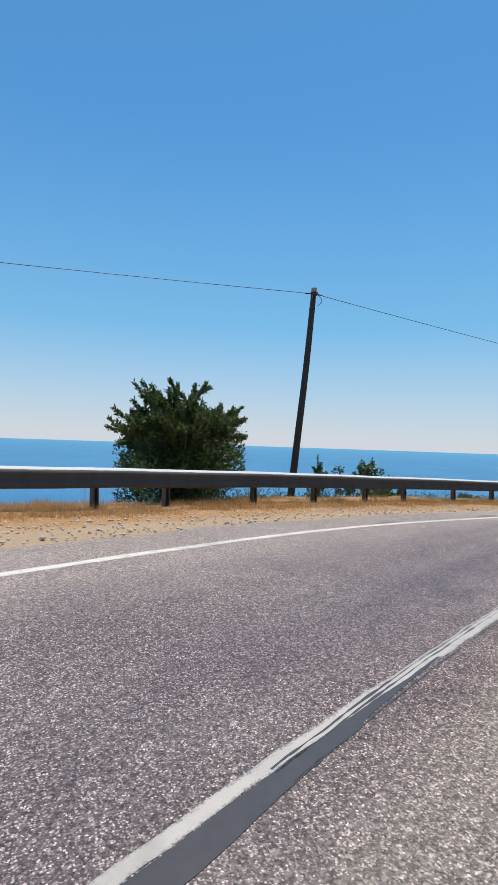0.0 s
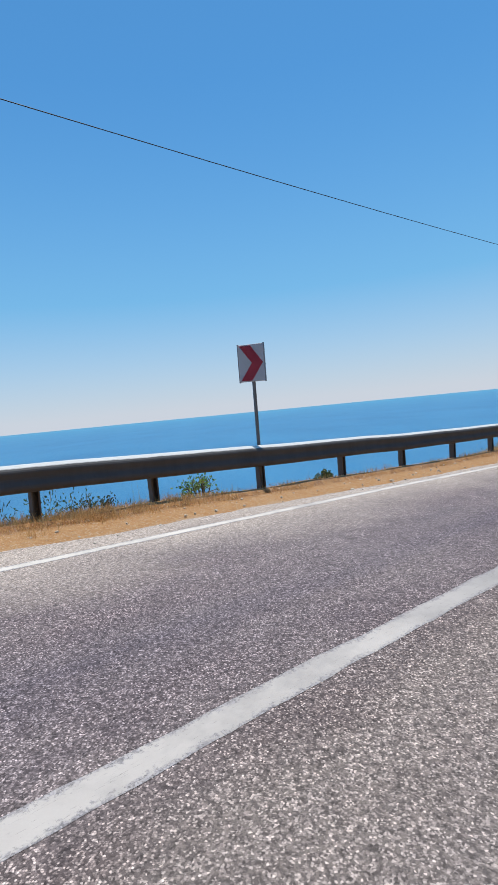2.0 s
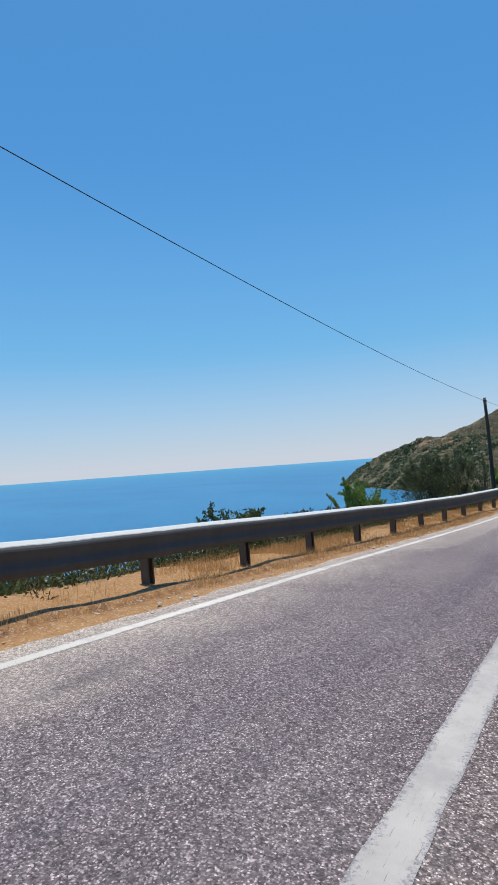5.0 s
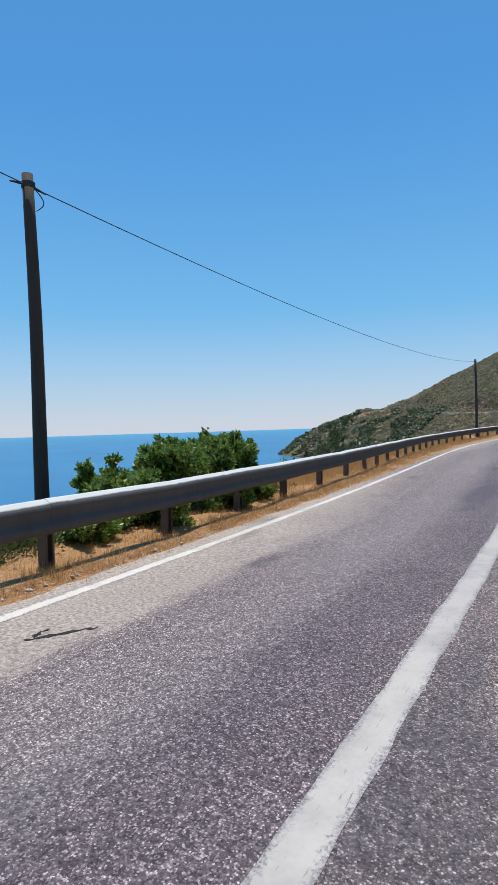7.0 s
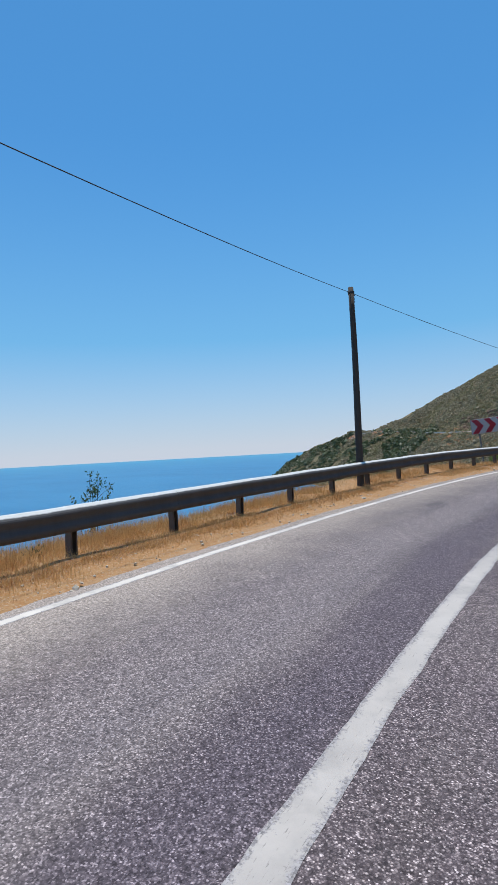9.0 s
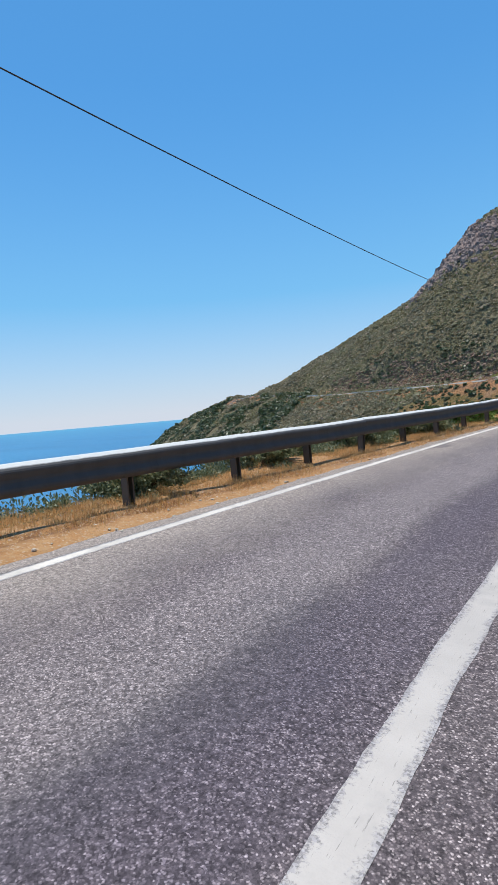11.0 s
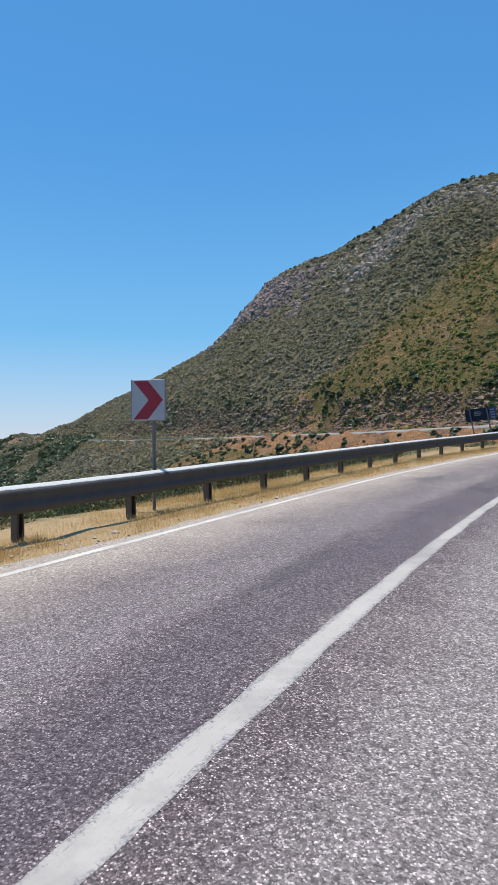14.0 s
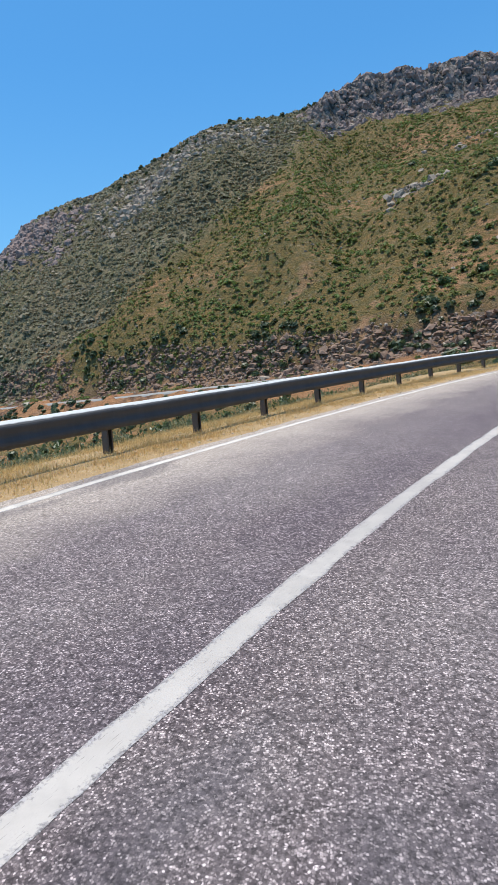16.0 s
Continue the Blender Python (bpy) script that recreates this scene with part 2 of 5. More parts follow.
def worn_paint(name, a, b, rim, fade):
    """Road paint, eaten away from both rims and in spots; the strip's own map runs 0 to 1 across it."""
    m = Mat(name, 0.65, spec=0.3)
    p = m.coord()
    across = m.maths("ABSOLUTE", m.maths("SUBTRACT", m.xyz(m.uv())[1], 0.5))
    c = m.mix(m.noise(3.5, 6, 0.7, p), a, b)
    c = m.mix(m.ramp(m.noise(0.6, 4, 0.6, p), (0.45, 0.0), (0.75, fade)), c, (0.24, 0.22, 0.21))
    bare = m.mix(m.xyz(m.cells(110, "Color", p))[0], (0.15, 0.135, 0.135), (0.42, 0.385, 0.38))
    fine = m.noise(42, 5, 0.75, p)
    eaten = m.maths("ADD", m.maths("MULTIPLY", across, rim), m.maths("ADD", m.maths("MULTIPLY", fine, 0.75), m.maths("MULTIPLY", m.noise(5, 5, 0.7, p), 0.35)))
    c = m.mix(m.ramp(eaten, (0.82, 0.0), (0.93, 0.95)), c, bare)
    scratch = m.noise(7, 6, 0.75, m.uv(), (0.9, 2.2, 1))
    c = m.mix(m.ramp(scratch, (0.6, 0.0), (0.66, 0.75)), c, (0.12, 0.108, 0.104))
    c = m.mix(m.ramp(m.noise(1.7, 5, 0.7, p), (0.5, 0.0), (0.68, 0.5)), c, (0.27, 0.245, 0.23))
    m.color(c).bump(m.maths("ADD", fine, m.maths("MULTIPLY", m.cells(110, "Distance", p), 0.6)), 0.3, 0.006)
    return m.m


def road_paint():
    return worn_paint("worn_white_road_paint", (0.41, 0.365, 0.328), (0.56, 0.505, 0.458), 0.8, 0.45)


def edge_paint():
    return worn_paint("faded_dusty_edge_paint", (0.58, 0.52, 0.455), (0.76, 0.69, 0.61), 0.86, 0.35)


def tar():
    m = Mat("smooth_tar_band", 0.5)
    p = m.coord()
    m.color(m.mix(m.noise(14, 6, 0.7, p), (0.036, 0.032, 0.033), (0.075, 0.068, 0.07))).bump(m.noise(60, 3, 0.6, p), 0.2, 0.004)
    return m.m


def verge_soil():
    m = Mat("dry_ochre_verge_soil", 0.95, spec=0.2)
    p, uv = m.coord(), m.uv()
    off = m.xyz(uv)[1]                             # metres from the guardrail, sea side negative
    n1, n2 = m.noise(0.9, 6, 0.65, p), m.noise(11, 6, 0.7, p)
    c = m.mix(n1, (0.32, 0.15, 0.055), (0.44, 0.235, 0.1))
    c = m.mix(m.ramp(m.noise(28, 5, 0.75, p), (0.5, 0.0), (0.62, 0.6)), c, (0.2, 0.12, 0.06))
    c = m.mix(m.ramp(n2, (0.4, 0.0), (0.75, 0.8)), c, (0.45, 0.29, 0.15))
    grit = m.ramp(m.maths("MULTIPLY", m.maths("ADD", off, m.maths("MULTIPLY", n1, 1.2)), 0.4), (0.66, 0.0), (0.82, 0.85))
    c = m.mix(grit, c, m.mix(n2, (0.34, 0.225, 0.13), (0.47, 0.36, 0.265)))
    # beam and ledge shade painted into the soil as a broken dark band
    shaded_soil = m.maths("MULTIPLY", m.ramp(m.maths("ADD", off, m.maths("MULTIPLY", m.noise(2.5, 5, 0.65, p), 0.4)), (0.2, 0.0), (0.3, 1.0), (0.5, 1.0), (0.75, 0.0)), m.ramp(m.noise(6, 5, 0.7, p), (0.4, 0.1), (0.6, 0.85)))
    c = m.mix(shaded_soil, c, m.mix(n2, (0.13, 0.06, 0.03), (0.24, 0.12, 0.06)))
    far_on = m.ramp(m.maths("MULTIPLY", m.xyz(uv)[0], 0.004), (0.6, 0.0), (0.72, 0.7))
    c = m.mix(far_on, c, m.mix(n2, (0.34, 0.235, 0.115), (0.46, 0.35, 0.2)))
    peb = m.xyz(m.cells(55, "Color", p))[0]
    c = m.mix(m.ramp(peb, (0.86, 0.0), (0.93, 0.45)), c, (0.52, 0.44, 0.35))
    scrub = m.ramp(m.maths("ADD", m.maths("MULTIPLY", off, -0.25), m.maths("MULTIPLY", m.noise(0.5, 5, 0.65, p), 1.1)), (0.75, 0.0), (1.0, 1.0))
    c = m.mix(scrub, c, m.mix(m.noise(1.2, 5, 0.7, p), (0.075, 0.075, 0.03), (0.2, 0.155, 0.075)))
    m.color(c).bump(m.maths("ADD", m.maths("MULTIPLY", n2, 1.2), m.maths("MULTIPLY", m.cells(55, "Distance", p), 0.25)), 0.7, 0.03)
    return m.m


def water():
    m = Mat("deep_blue_sea", 0.3, spec=0.07)
    p = m.coord()
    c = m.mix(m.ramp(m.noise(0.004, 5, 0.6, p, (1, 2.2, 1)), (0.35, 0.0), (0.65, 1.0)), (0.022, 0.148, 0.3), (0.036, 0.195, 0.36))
    # paler and greener with distance: horizon haze mixed into the water's colour
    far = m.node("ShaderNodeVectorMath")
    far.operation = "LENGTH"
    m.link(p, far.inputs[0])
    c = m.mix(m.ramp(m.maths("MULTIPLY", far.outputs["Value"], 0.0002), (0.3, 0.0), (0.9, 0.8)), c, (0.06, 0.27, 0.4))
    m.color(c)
    m.bump(m.noise(0.35, 6, 0.65, p, (1, 1.8, 1)), 0.35, 0.6)
    return m.m


def hillside():
    m = Mat("scrubby_limestone_hillside", 0.95, spec=0.15)
    p, uv = m.coord(), m.uv()
    h, zone = m.xyz(uv)[0], m.xyz(uv)[1]          # height share of the slope, drier share
    at = m.t.nodes.new("ShaderNodeAttribute")
    at.attribute_name = "rock"
    rk = m.xyz(at.outputs["Vector"])[0]
    n1, n2, n3 = m.noise(0.02, 6, 0.65, p), m.noise(0.09, 6, 0.7, p), m.noise(0.5, 5, 0.7, p)
    n4 = m.noise(0.22, 6, 0.72, m.coord(), (1, 1, 2.5))
    grey = m.mix(m.ramp(n2, (0.35, 0.0), (0.65, 1.0)), (0.16, 0.13, 0.078), (0.29, 0.235, 0.15))
    olive = m.mix(m.ramp(n4, (0.35, 0.0), (0.65, 1.0)), (0.15, 0.11, 0.036), (0.275, 0.165, 0.06))
    mix_ = m.ramp(m.maths("ADD", zone, m.maths("MULTIPLY", m.maths("SUBTRACT", n1, 0.5), 0.6)), (0.3, 0.0), (0.7, 1.0))
    c = m.mix(mix_, grey, olive)
    c = m.mix(m.ramp(n3, (0.42, 0.0), (0.66, 0.55)), c, (0.09, 0.093, 0.038))
    cush = m.xyz(m.cells(0.75, "Color", p))
    low = m.mix(cush[0], m.mix(cush[1], (0.075, 0.085, 0.032), (0.13, 0.135, 0.06)), m.mix(cush[1], (0.16, 0.12, 0.06), (0.26, 0.2, 0.12)))
    c = m.mix(m.ramp(m.cells(0.75, "Distance", p), (0.3, 0.62), (0.62, 0.0)), c, low)
    soil = m.ramp(m.maths("ADD", n4, m.maths("MULTIPLY", m.maths("SUBTRACT", n1, 0.5), 0.9)), (0.56, 0.0), (0.68, 0.9))
    c = m.mix(m.maths("MULTIPLY", soil, m.ramp(zone, (0.2, 0.3), (0.7, 1.0))), c, m.mix(n3, (0.33, 0.15, 0.07), (0.46, 0.26, 0.135)))
    near = m.ramp(m.maths("ADD", m.maths("ABSOLUTE", h), m.maths("MULTIPLY", n2, 0.1)), (0.08, 1.0), (0.14, 0.0))
    c = m.mix(m.maths("MULTIPLY", near, m.ramp(n4, (0.34, 0.3), (0.5, 1.0))), c, m.mix(m.ramp(n3, (0.35, 0.0), (0.65, 1.0)), (0.065, 0.042, 0.034), (0.29, 0.165, 0.105)))
    bank = m.ramp(m.maths("ADD", h, m.maths("MULTIPLY", n2, 0.05)), (0.0, 0.0), (0.015, 1.0), (0.045, 1.0), (0.06, 0.0))
    c = m.mix(m.maths("MULTIPLY", bank, m.ramp(n2, (0.44, 0.0), (0.52, 0.85))), c, (0.44, 0.21, 0.1))
    under = m.ramp(m.maths("ADD", m.maths("ADD", h, 0.5), m.maths("MULTIPLY", m.maths("SUBTRACT", n4, 0.5), 0.05)), (0.4, 0.0), (0.425, 1.0), (0.488, 1.0), (0.494, 0.0))
    c = m.mix(m.maths("MULTIPLY", under, m.ramp(n2, (0.38, 0.1), (0.5, 0.9))), c, m.mix(n3, (0.34, 0.15, 0.065), (0.52, 0.28, 0.14)))
    bare = m.maths("MULTIPLY", m.ramp(m.noise(0.05, 4, 0.6, p), (0.57, 0.0), (0.62, 0.9)), m.ramp(m.maths("ABSOLUTE", h), (0.1, 1.0), (0.3, 0.0)))
    c = m.mix(bare, c, m.mix(n3, (0.3, 0.16, 0.08), (0.42, 0.25, 0.14)))
    rock = m.mix(m.ramp(m.noise(0.3, 6, 0.75, p, (1, 1, 0.45)), (0.42, 1.0), (0.54, 0.0)), m.ramp(n3, (0.35, (0.13, 0.106, 0.094)), (0.65, (0.32, 0.272, 0.24))), (0.06, 0.05, 0.043))
    rf = m.maths("ADD", rk, m.maths("MULTIPLY", m.maths("SUBTRACT", n4, 0.5), 2.4))
    c = m.mix(m.ramp(rf, (0.42, 0.0), (0.55, 1.0)), c, rock)
    m.color(c).bump(m.maths("ADD", n3, m.noise(2.0, 4, 0.7, p)), 0.8, 1.2)
    return m.m


def leaf(name, a, b, dry=None, patch=None, rough=0.42):
    """Foliage that varies leaf by leaf (or shrub by shrub), and where patch is given in drifts over the ground too."""
    m = Mat(name, rough, spec=0.5)
    r = m.island()
    c = m.mix(r, a, b)
    if patch:
        c = m.mix(m.ramp(m.noise(0.03, 5, 0.65, m.coord()), (0.42, 0.0), (0.62, 0.75)), c, patch)
    if dry:
        c = m.mix(m.ramp(r, (0.86, 0.0), (0.9, 1.0)), c, dry)
    m.color(c)
    m.b.inputs["Subsurface Weight"].default_value = 0.0
    tr = m.node("ShaderNodeBsdfTranslucent")
    m.link(c, tr.inputs["Color"])
    mx = m.node("ShaderNodeMixShader")
    mx.inputs[0].default_value = 0.35
    m.link(m.b.outputs[0], mx.inputs[1]).link(tr.outputs[0], mx.inputs[2])
    m.link(mx.outputs[0], m.t.nodes["Material Output"].inputs["Surface"])
    return m.m


def plain(name, a, b, scale=8, rough=0.7, metal=0.0, bump=0.2, dist=0.005, stretch=None, dirt=None):
    m = Mat(name, rough, metal)
    n = m.noise(scale, 5, 0.65, m.coord(), stretch)
    c = m.mix(n, a, b)
    if dirt:
        c = m.mix(m.ramp(m.noise(scale * 0.4, 6, 0.7), (0.5, 0.0), (0.72, 0.85)), c, dirt)
    m.color(c).bump(n, bump, dist)
    return m.m


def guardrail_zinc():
    """Streaked galvanised steel; sunlit upper fold and shaded traffic side are painted in."""
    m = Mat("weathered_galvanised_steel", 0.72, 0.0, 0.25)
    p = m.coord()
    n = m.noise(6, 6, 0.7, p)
    sunlit_fold = m.mix(n, (0.52, 0.52, 0.5), (0.7, 0.7, 0.68))
    shaded_side = m.mix(m.noise(3, 6, 0.7, p, (1, 1, 0.15)), (0.052, 0.051, 0.053), (0.1, 0.1, 0.104))
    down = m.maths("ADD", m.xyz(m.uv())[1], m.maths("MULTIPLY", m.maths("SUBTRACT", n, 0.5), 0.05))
    c = m.mix(m.ramp(down, (0.098, 0.0), (0.125, 1.0)), sunlit_fold, shaded_side)
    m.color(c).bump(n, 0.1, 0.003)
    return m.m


M_ROAD, M_PAINT, M_EDGE, M_TAR = asphalt(), road_paint(), edge_paint(), tar()
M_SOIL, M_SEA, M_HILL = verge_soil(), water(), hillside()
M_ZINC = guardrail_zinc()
M_POST = plain("dull_rusting_steel", (0.09, 0.075, 0.065), (0.15, 0.12, 0.1), 9, 0.7, 0.2, 0.2, 0.003, None, (0.11, 0.055, 0.03))
M_WOOD = plain("creosoted_pole_wood", (0.035, 0.028, 0.024), (0.085, 0.066, 0.053), 7, 0.85, 0, 0.5, 0.01, (6, 6, 0.35))
M_EDGEROAD = plain("pale_far_asphalt", (0.3, 0.28, 0.25), (0.4, 0.37, 0.33), .3, 0.9)
M_PALE = plain("whitewashed_concrete", (0.55, 0.52, 0.46), (0.74, 0.7, 0.63), .5, 0.9)
M_CRACK = plain("dark_crack", (0.012, 0.01, 0.01), (0.04, 0.033, 0.03), 30, 0.95)
M_WIRE = plain("black_cable", (0.012, 0.012, 0.014), (0.03, 0.03, 0.032), 20, 0.5)


# ---- alignment of the road: the guardrail's line is the reference ----
# knots of the rail's foot, one every five posts, the first three before the first post seen
KNOTS = np.array([
    (-19.04, 17.37, 3.68), (-11.06, 11.38, 3.42), (-3.08, 5.38, 3.17), (4.90, -0.62, 2.92), (12.56, -7.41, 2.58),
    (18.97, -15.30, 2.18), (25.18, -23.11, 1.68), (31.74, -31.40, 1.26), (37.14, -40.18, 0.52), (42.41, -48.89, -0.15),
    (47.27, -57.26, -0.69), (52.02, -65.59, -0.97), (57.56, -74.10, -1.04), (63.44, -82.33, -1.02), (69.37, -90.53, -1.02),
    (74.47, -99.34, -0.93), (78.07, -108.84, -0.75), (80.67, -118.77, -0.75), (82.50, -128.71, -0.75), (84.04, -138.72, -0.66),
    (85.42, -148.83, -0.47), (86.44, -159.03, -0.22), (86.56, -169.18, 0.08), (85.87, -179.33, 0.43), (83.53, -189.35, 0.87),
    (79.88, -199.04, 1.41), (74.34, -209.70, 2.06), (67.48, -219.57, 2.59), (59.43, -228.48, 2.89), (50.32, -236.32, 3.12),
    (40.25, -242.86, 3.29), (33.11, -247.08, 3.40),
])
S0, S1 = -14.0, 138.0          # in posts


def spline_moments(pts):
    n = len(pts)
    a, b = np.zeros((n, n)), np.zeros((n, 3))
    a[0, 0] = a[-1, -1] = 1
    for i in range(1, n - 1):
        a[i, i - 1:i + 2] = 1, 4, 1
        b[i] = 6 * (pts[i + 1] - 2 * pts[i] + pts[i - 1])
    return np.linalg.solve(a, b)


MOM = spline_moments(KNOTS)


def rail_at(s):
    """Points of the rail's foot at s, counted in posts."""
    u = np.asarray(s, float) / 5 + 3
    k = np.clip(np.floor(u).astype(int), 0, len(KNOTS) - 2)
    t = (u - k)[..., None]
    return (1 - t) * KNOTS[k] + t * KNOTS[k + 1] - t * (1 - t) * ((2 - t) * MOM[k] + (1 + t) * MOM[k + 1]) / 6


def right_at(s):
    d = rail_at(np.asarray(s) + 0.05) - rail_at(np.asarray(s) - 0.05)
    d[..., 2] = 0
    d /= np.linalg.norm(d, axis=-1)[..., None]
    return np.stack([d[..., 1], -d[..., 0], 0 * d[..., 0]], -1)


def table(*rows):
    r = np.array(rows)
    return lambda s: np.interp(s, r[:, 0], r[:, 1])


def eased(*rows):
    """As table(), with its corners rounded off over about two posts."""
    r = np.array(rows)
    w = np.exp(-.5 * (np.arange(-30, 31) / 10) ** 2)
    fine = np.arange(r[0, 0] - 4, r[-1, 0] + 4, .1)
    soft = np.convolve(np.interp(fine, r[:, 0], r[:, 1]), w / w.sum(), "same")
    return lambda s: np.interp(s, fine[35:-35], soft[35:-35])


bank = eased((-14, .015), (0, .018), (6, .03), (9, .035), (12, .036), (15, .03), (30, .03), (33, .013), (36, -.008), (47, -.013), (56, .012),
             (65, .033), (70, .04), (74, .045), (79, .03), (82, .02), (86, 0), (90, 0), (95, .01), (100, .025), (105, .047), (138, .05))
edge_off = eased((-14, 6.0), (-1.5, 3.6), (-.4, 3.3), (1.6, 2.96), (4.8, 2.82), (7, 2.36), (9.1, 2.0), (11.5, 1.66), (13, 1.42), (15, 1.47), (17.9, 1.42), (20, 1.5), (25, 1.2), (31, .88), (34, .9),
                 (42, .76), (45.3, .87), (54, 1.4), (60, 1.65), (66.4, 1.62), (69.5, 1.25), (72, 1.05), (75, .74), (78, .62), (82, .57), (86, .8), (89, .9), (91.5, 1.1), (96, 1.12), (100, 1.26), (104, 1.15),
                 (108, 1.12), (111, 1.16), (138, 1.5))
centre_off = eased((-14, 10.0), (-2.1, 7.3), (-1.5, 7.1), (0, 6.86), (6.3, 5.92), (7.2, 5.66), (8.3, 5.35), (12.2, 4.82), (13.9, 4.72), (16.3, 4.9), (18, 4.92), (21, 4.75), (31, 3.7), (36, 3.68), (41.3, 3.71), (43.5, 3.94),
                   (54, 4.75), (60, 5.1), (65.9, 5.14), (67.7, 4.9), (70, 4.55), (74.3, 4.0), (80, 3.85), (84, 4.14), (88.5, 4.44), (90.5, 4.53), (94.5, 4.54), (98, 4.68), (105.5, 4.54), (109.3, 4.76), (138, 5.1))


def on_road(s, off, up=0.0):
    """A point off metres to the right of the rail, on the banked road plane."""
    s, off = np.asarray(s, float), np.asarray(off, float)
    p = rail_at(s) + right_at(s) * off[..., None]
    p[..., 2] += up - bank(s) * np.maximum(off, 0)
    return p


# posts that stand off the even spacing of two metres, in posts
UNEVEN = {0: .09, 1: -.15, 5: -.13, 6: .07, 7: .07, 8: .09, 10: .07, 11: -.07, 12: -.03, 15: .07, 18: .05, 19: .06, 21: -.15, 22: .07, 41: .12, 45: -.04,
          47: .12, 48: .17, 49: .01, 50: -.04, 51: -.02, 53: .08, 54: .07, 56: -.03, 57: -.07, 71: -.02}


def post_arc(k):
    """Where post k stands along the line, in posts."""
    return k + UNEVEN.get(k, .025)


def mesh_object(name, verts, faces, mat, uv=None, smooth=False, parent=None):
    me = bpy.data.meshes.new(name)
    me.from_pydata([tuple(v) for v in verts], [], [tuple(f) for f in faces])
    me.materials.append(mat)
    if smooth:
        me.polygons.foreach_set("use_smooth", [True] * len(me.polygons))
    if uv is not None:
        lay = me.uv_layers.new(name="road")
        idx = np.zeros(len(me.loops), int)
        me.loops.foreach_get("vertex_index", idx)
        lay.data.foreach_set("uv", np.asarray(uv, float)[idx].ravel())
    ob = new(name, me)
    if parent:
        ob.parent = parent
    return ob


def fast_mesh(name, verts, faces, mat):
    """One mesh from arrays: verts n x 3, faces m x k."""
    me = bpy.data.meshes.new(name)
    m_, k_ = faces.shape
    me.vertices.add(len(verts))
    me.vertices.foreach_set("co", verts.astype(np.float32).ravel())
    me.loops.add(m_ * k_)
    me.loops.foreach_set("vertex_index", faces.astype(np.int32).ravel())
    me.polygons.add(m_)
    me.polygons.foreach_set("loop_start", np.arange(0, m_ * k_, k_, dtype=np.int32))
    me.update(calc_edges=True)
    me.materials.append(mat)
    return new(name, me)


def grid(name, pts, mat, uv=None, smooth=True, parent=None):
    """A sheet from an array rows x columns x 3."""
    r, c = pts.shape[:2]
    i = np.arange(r * c).reshape(r, c)
    f = np.stack([i[:-1, :-1], i[:-1, 1:], i[1:, 1:], i[1:, :-1]], -1).reshape(-1, 4)
    return mesh_object(name, pts.reshape(-1, 3), f.tolist(), mat, None if uv is None else uv.reshape(-1, 2), smooth, parent)


def part(name, bm, mat, parent, label=""):
    me = bpy.data.meshes.new(name)
    bm.normal_update()
    bm.to_mesh(me)
    bm.free()
    me.materials.append(mat)
    ob = new(name, me)
    ob.parent = parent
    return tagged(ob, label)


def box_bm(bm, size, m=Matrix(), bevel=0.0):
    r = bmesh.ops.create_cube(bm, size=1, matrix=m @ Matrix.Diagonal((*size, 1)))
    if bevel:
        es = list({e for v in r["verts"] for e in v.link_edges})
        bmesh.ops.bevel(bm, geom=es, offset=bevel, segments=1, affect="EDGES")
    return bm


def rod_bm(bm, a, b, r0, r1=None, seg=10, cap=True):
    a, b = Vector(a), Vector(b)
    q = (b - a).to_track_quat("Z", "Y").to_matrix().to_4x4()
    bmesh.ops.create_cone(bm, cap_ends=cap, segments=seg, radius1=r0, radius2=r0 if r1 is None else r1, depth=(b - a).length,
                          matrix=Matrix.Translation((a + b) / 2) @ q)
    return bm


def bumps(x, y, seed=0.0):
    return noise.fractal(Vector((x, y, seed)), 0.6, 2.0, 5)


# ---- sea ----
SEA_Z = -34.0
# rings of the sheet: the outermost lifts by the little that the true, farther horizon stands higher
sea_rings = ((0, 0), (600, 0), (1500, 0), (2600, 2.5), (3800, 9), (4700, 16))
sea_pts = np.array([[(60 + r_ * math.cos(2 * math.pi * k / 96), -100 + r_ * math.sin(2 * math.pi * k / 96), SEA_Z + up_) for k in range(97)] for r_, up_ in sea_rings])
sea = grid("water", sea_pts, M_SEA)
tagged(sea, "calm deep blue sea reaching to the horizon", "sea", kind="structure")

# ---- land under and beside the road ----
sl = np.arange(S0, S1 + 0.01, 0.25)
SEAWARD = [(-75, -50), (-60, -41), (-45, -31), (-33, -22.5), (-24, -16), (-17, -11), (-12, -7.4), (-8.5, -4.9), (-6, -3.1), (-4.4, -1.95), (-3.3, -1.2),
           (-2.5, -.68), (-1.9, -.3), (-1.4, -.07), (-1.0, .03), (-0.7, .065), (-.45, .07), (-.25, .06), (0, .05), (.17, .05), (.24, .045), (.29, -.01), (.4, -.01)]


def easier(s, o):
    """How steeply the slope falls, against the table: about half round the inlet, close to the road."""
    return 1 - .5 * np.interp(s, (66, 78), (0, 1)) * np.clip((40 + o) / 32, 0, 1)


def brow(s, o):
    """Behind the posts the ground falls away early on one stretch and swells into a grassy mound after it."""
    return -.36 * np.interp(s, (6, 9, 12, 16.8, 17.6, 18.6, 22, 24), (0, .3, .9, 1, 0, -.7, -.6, 0)) * np.clip((-.1 - o) / .6, 0, 1)


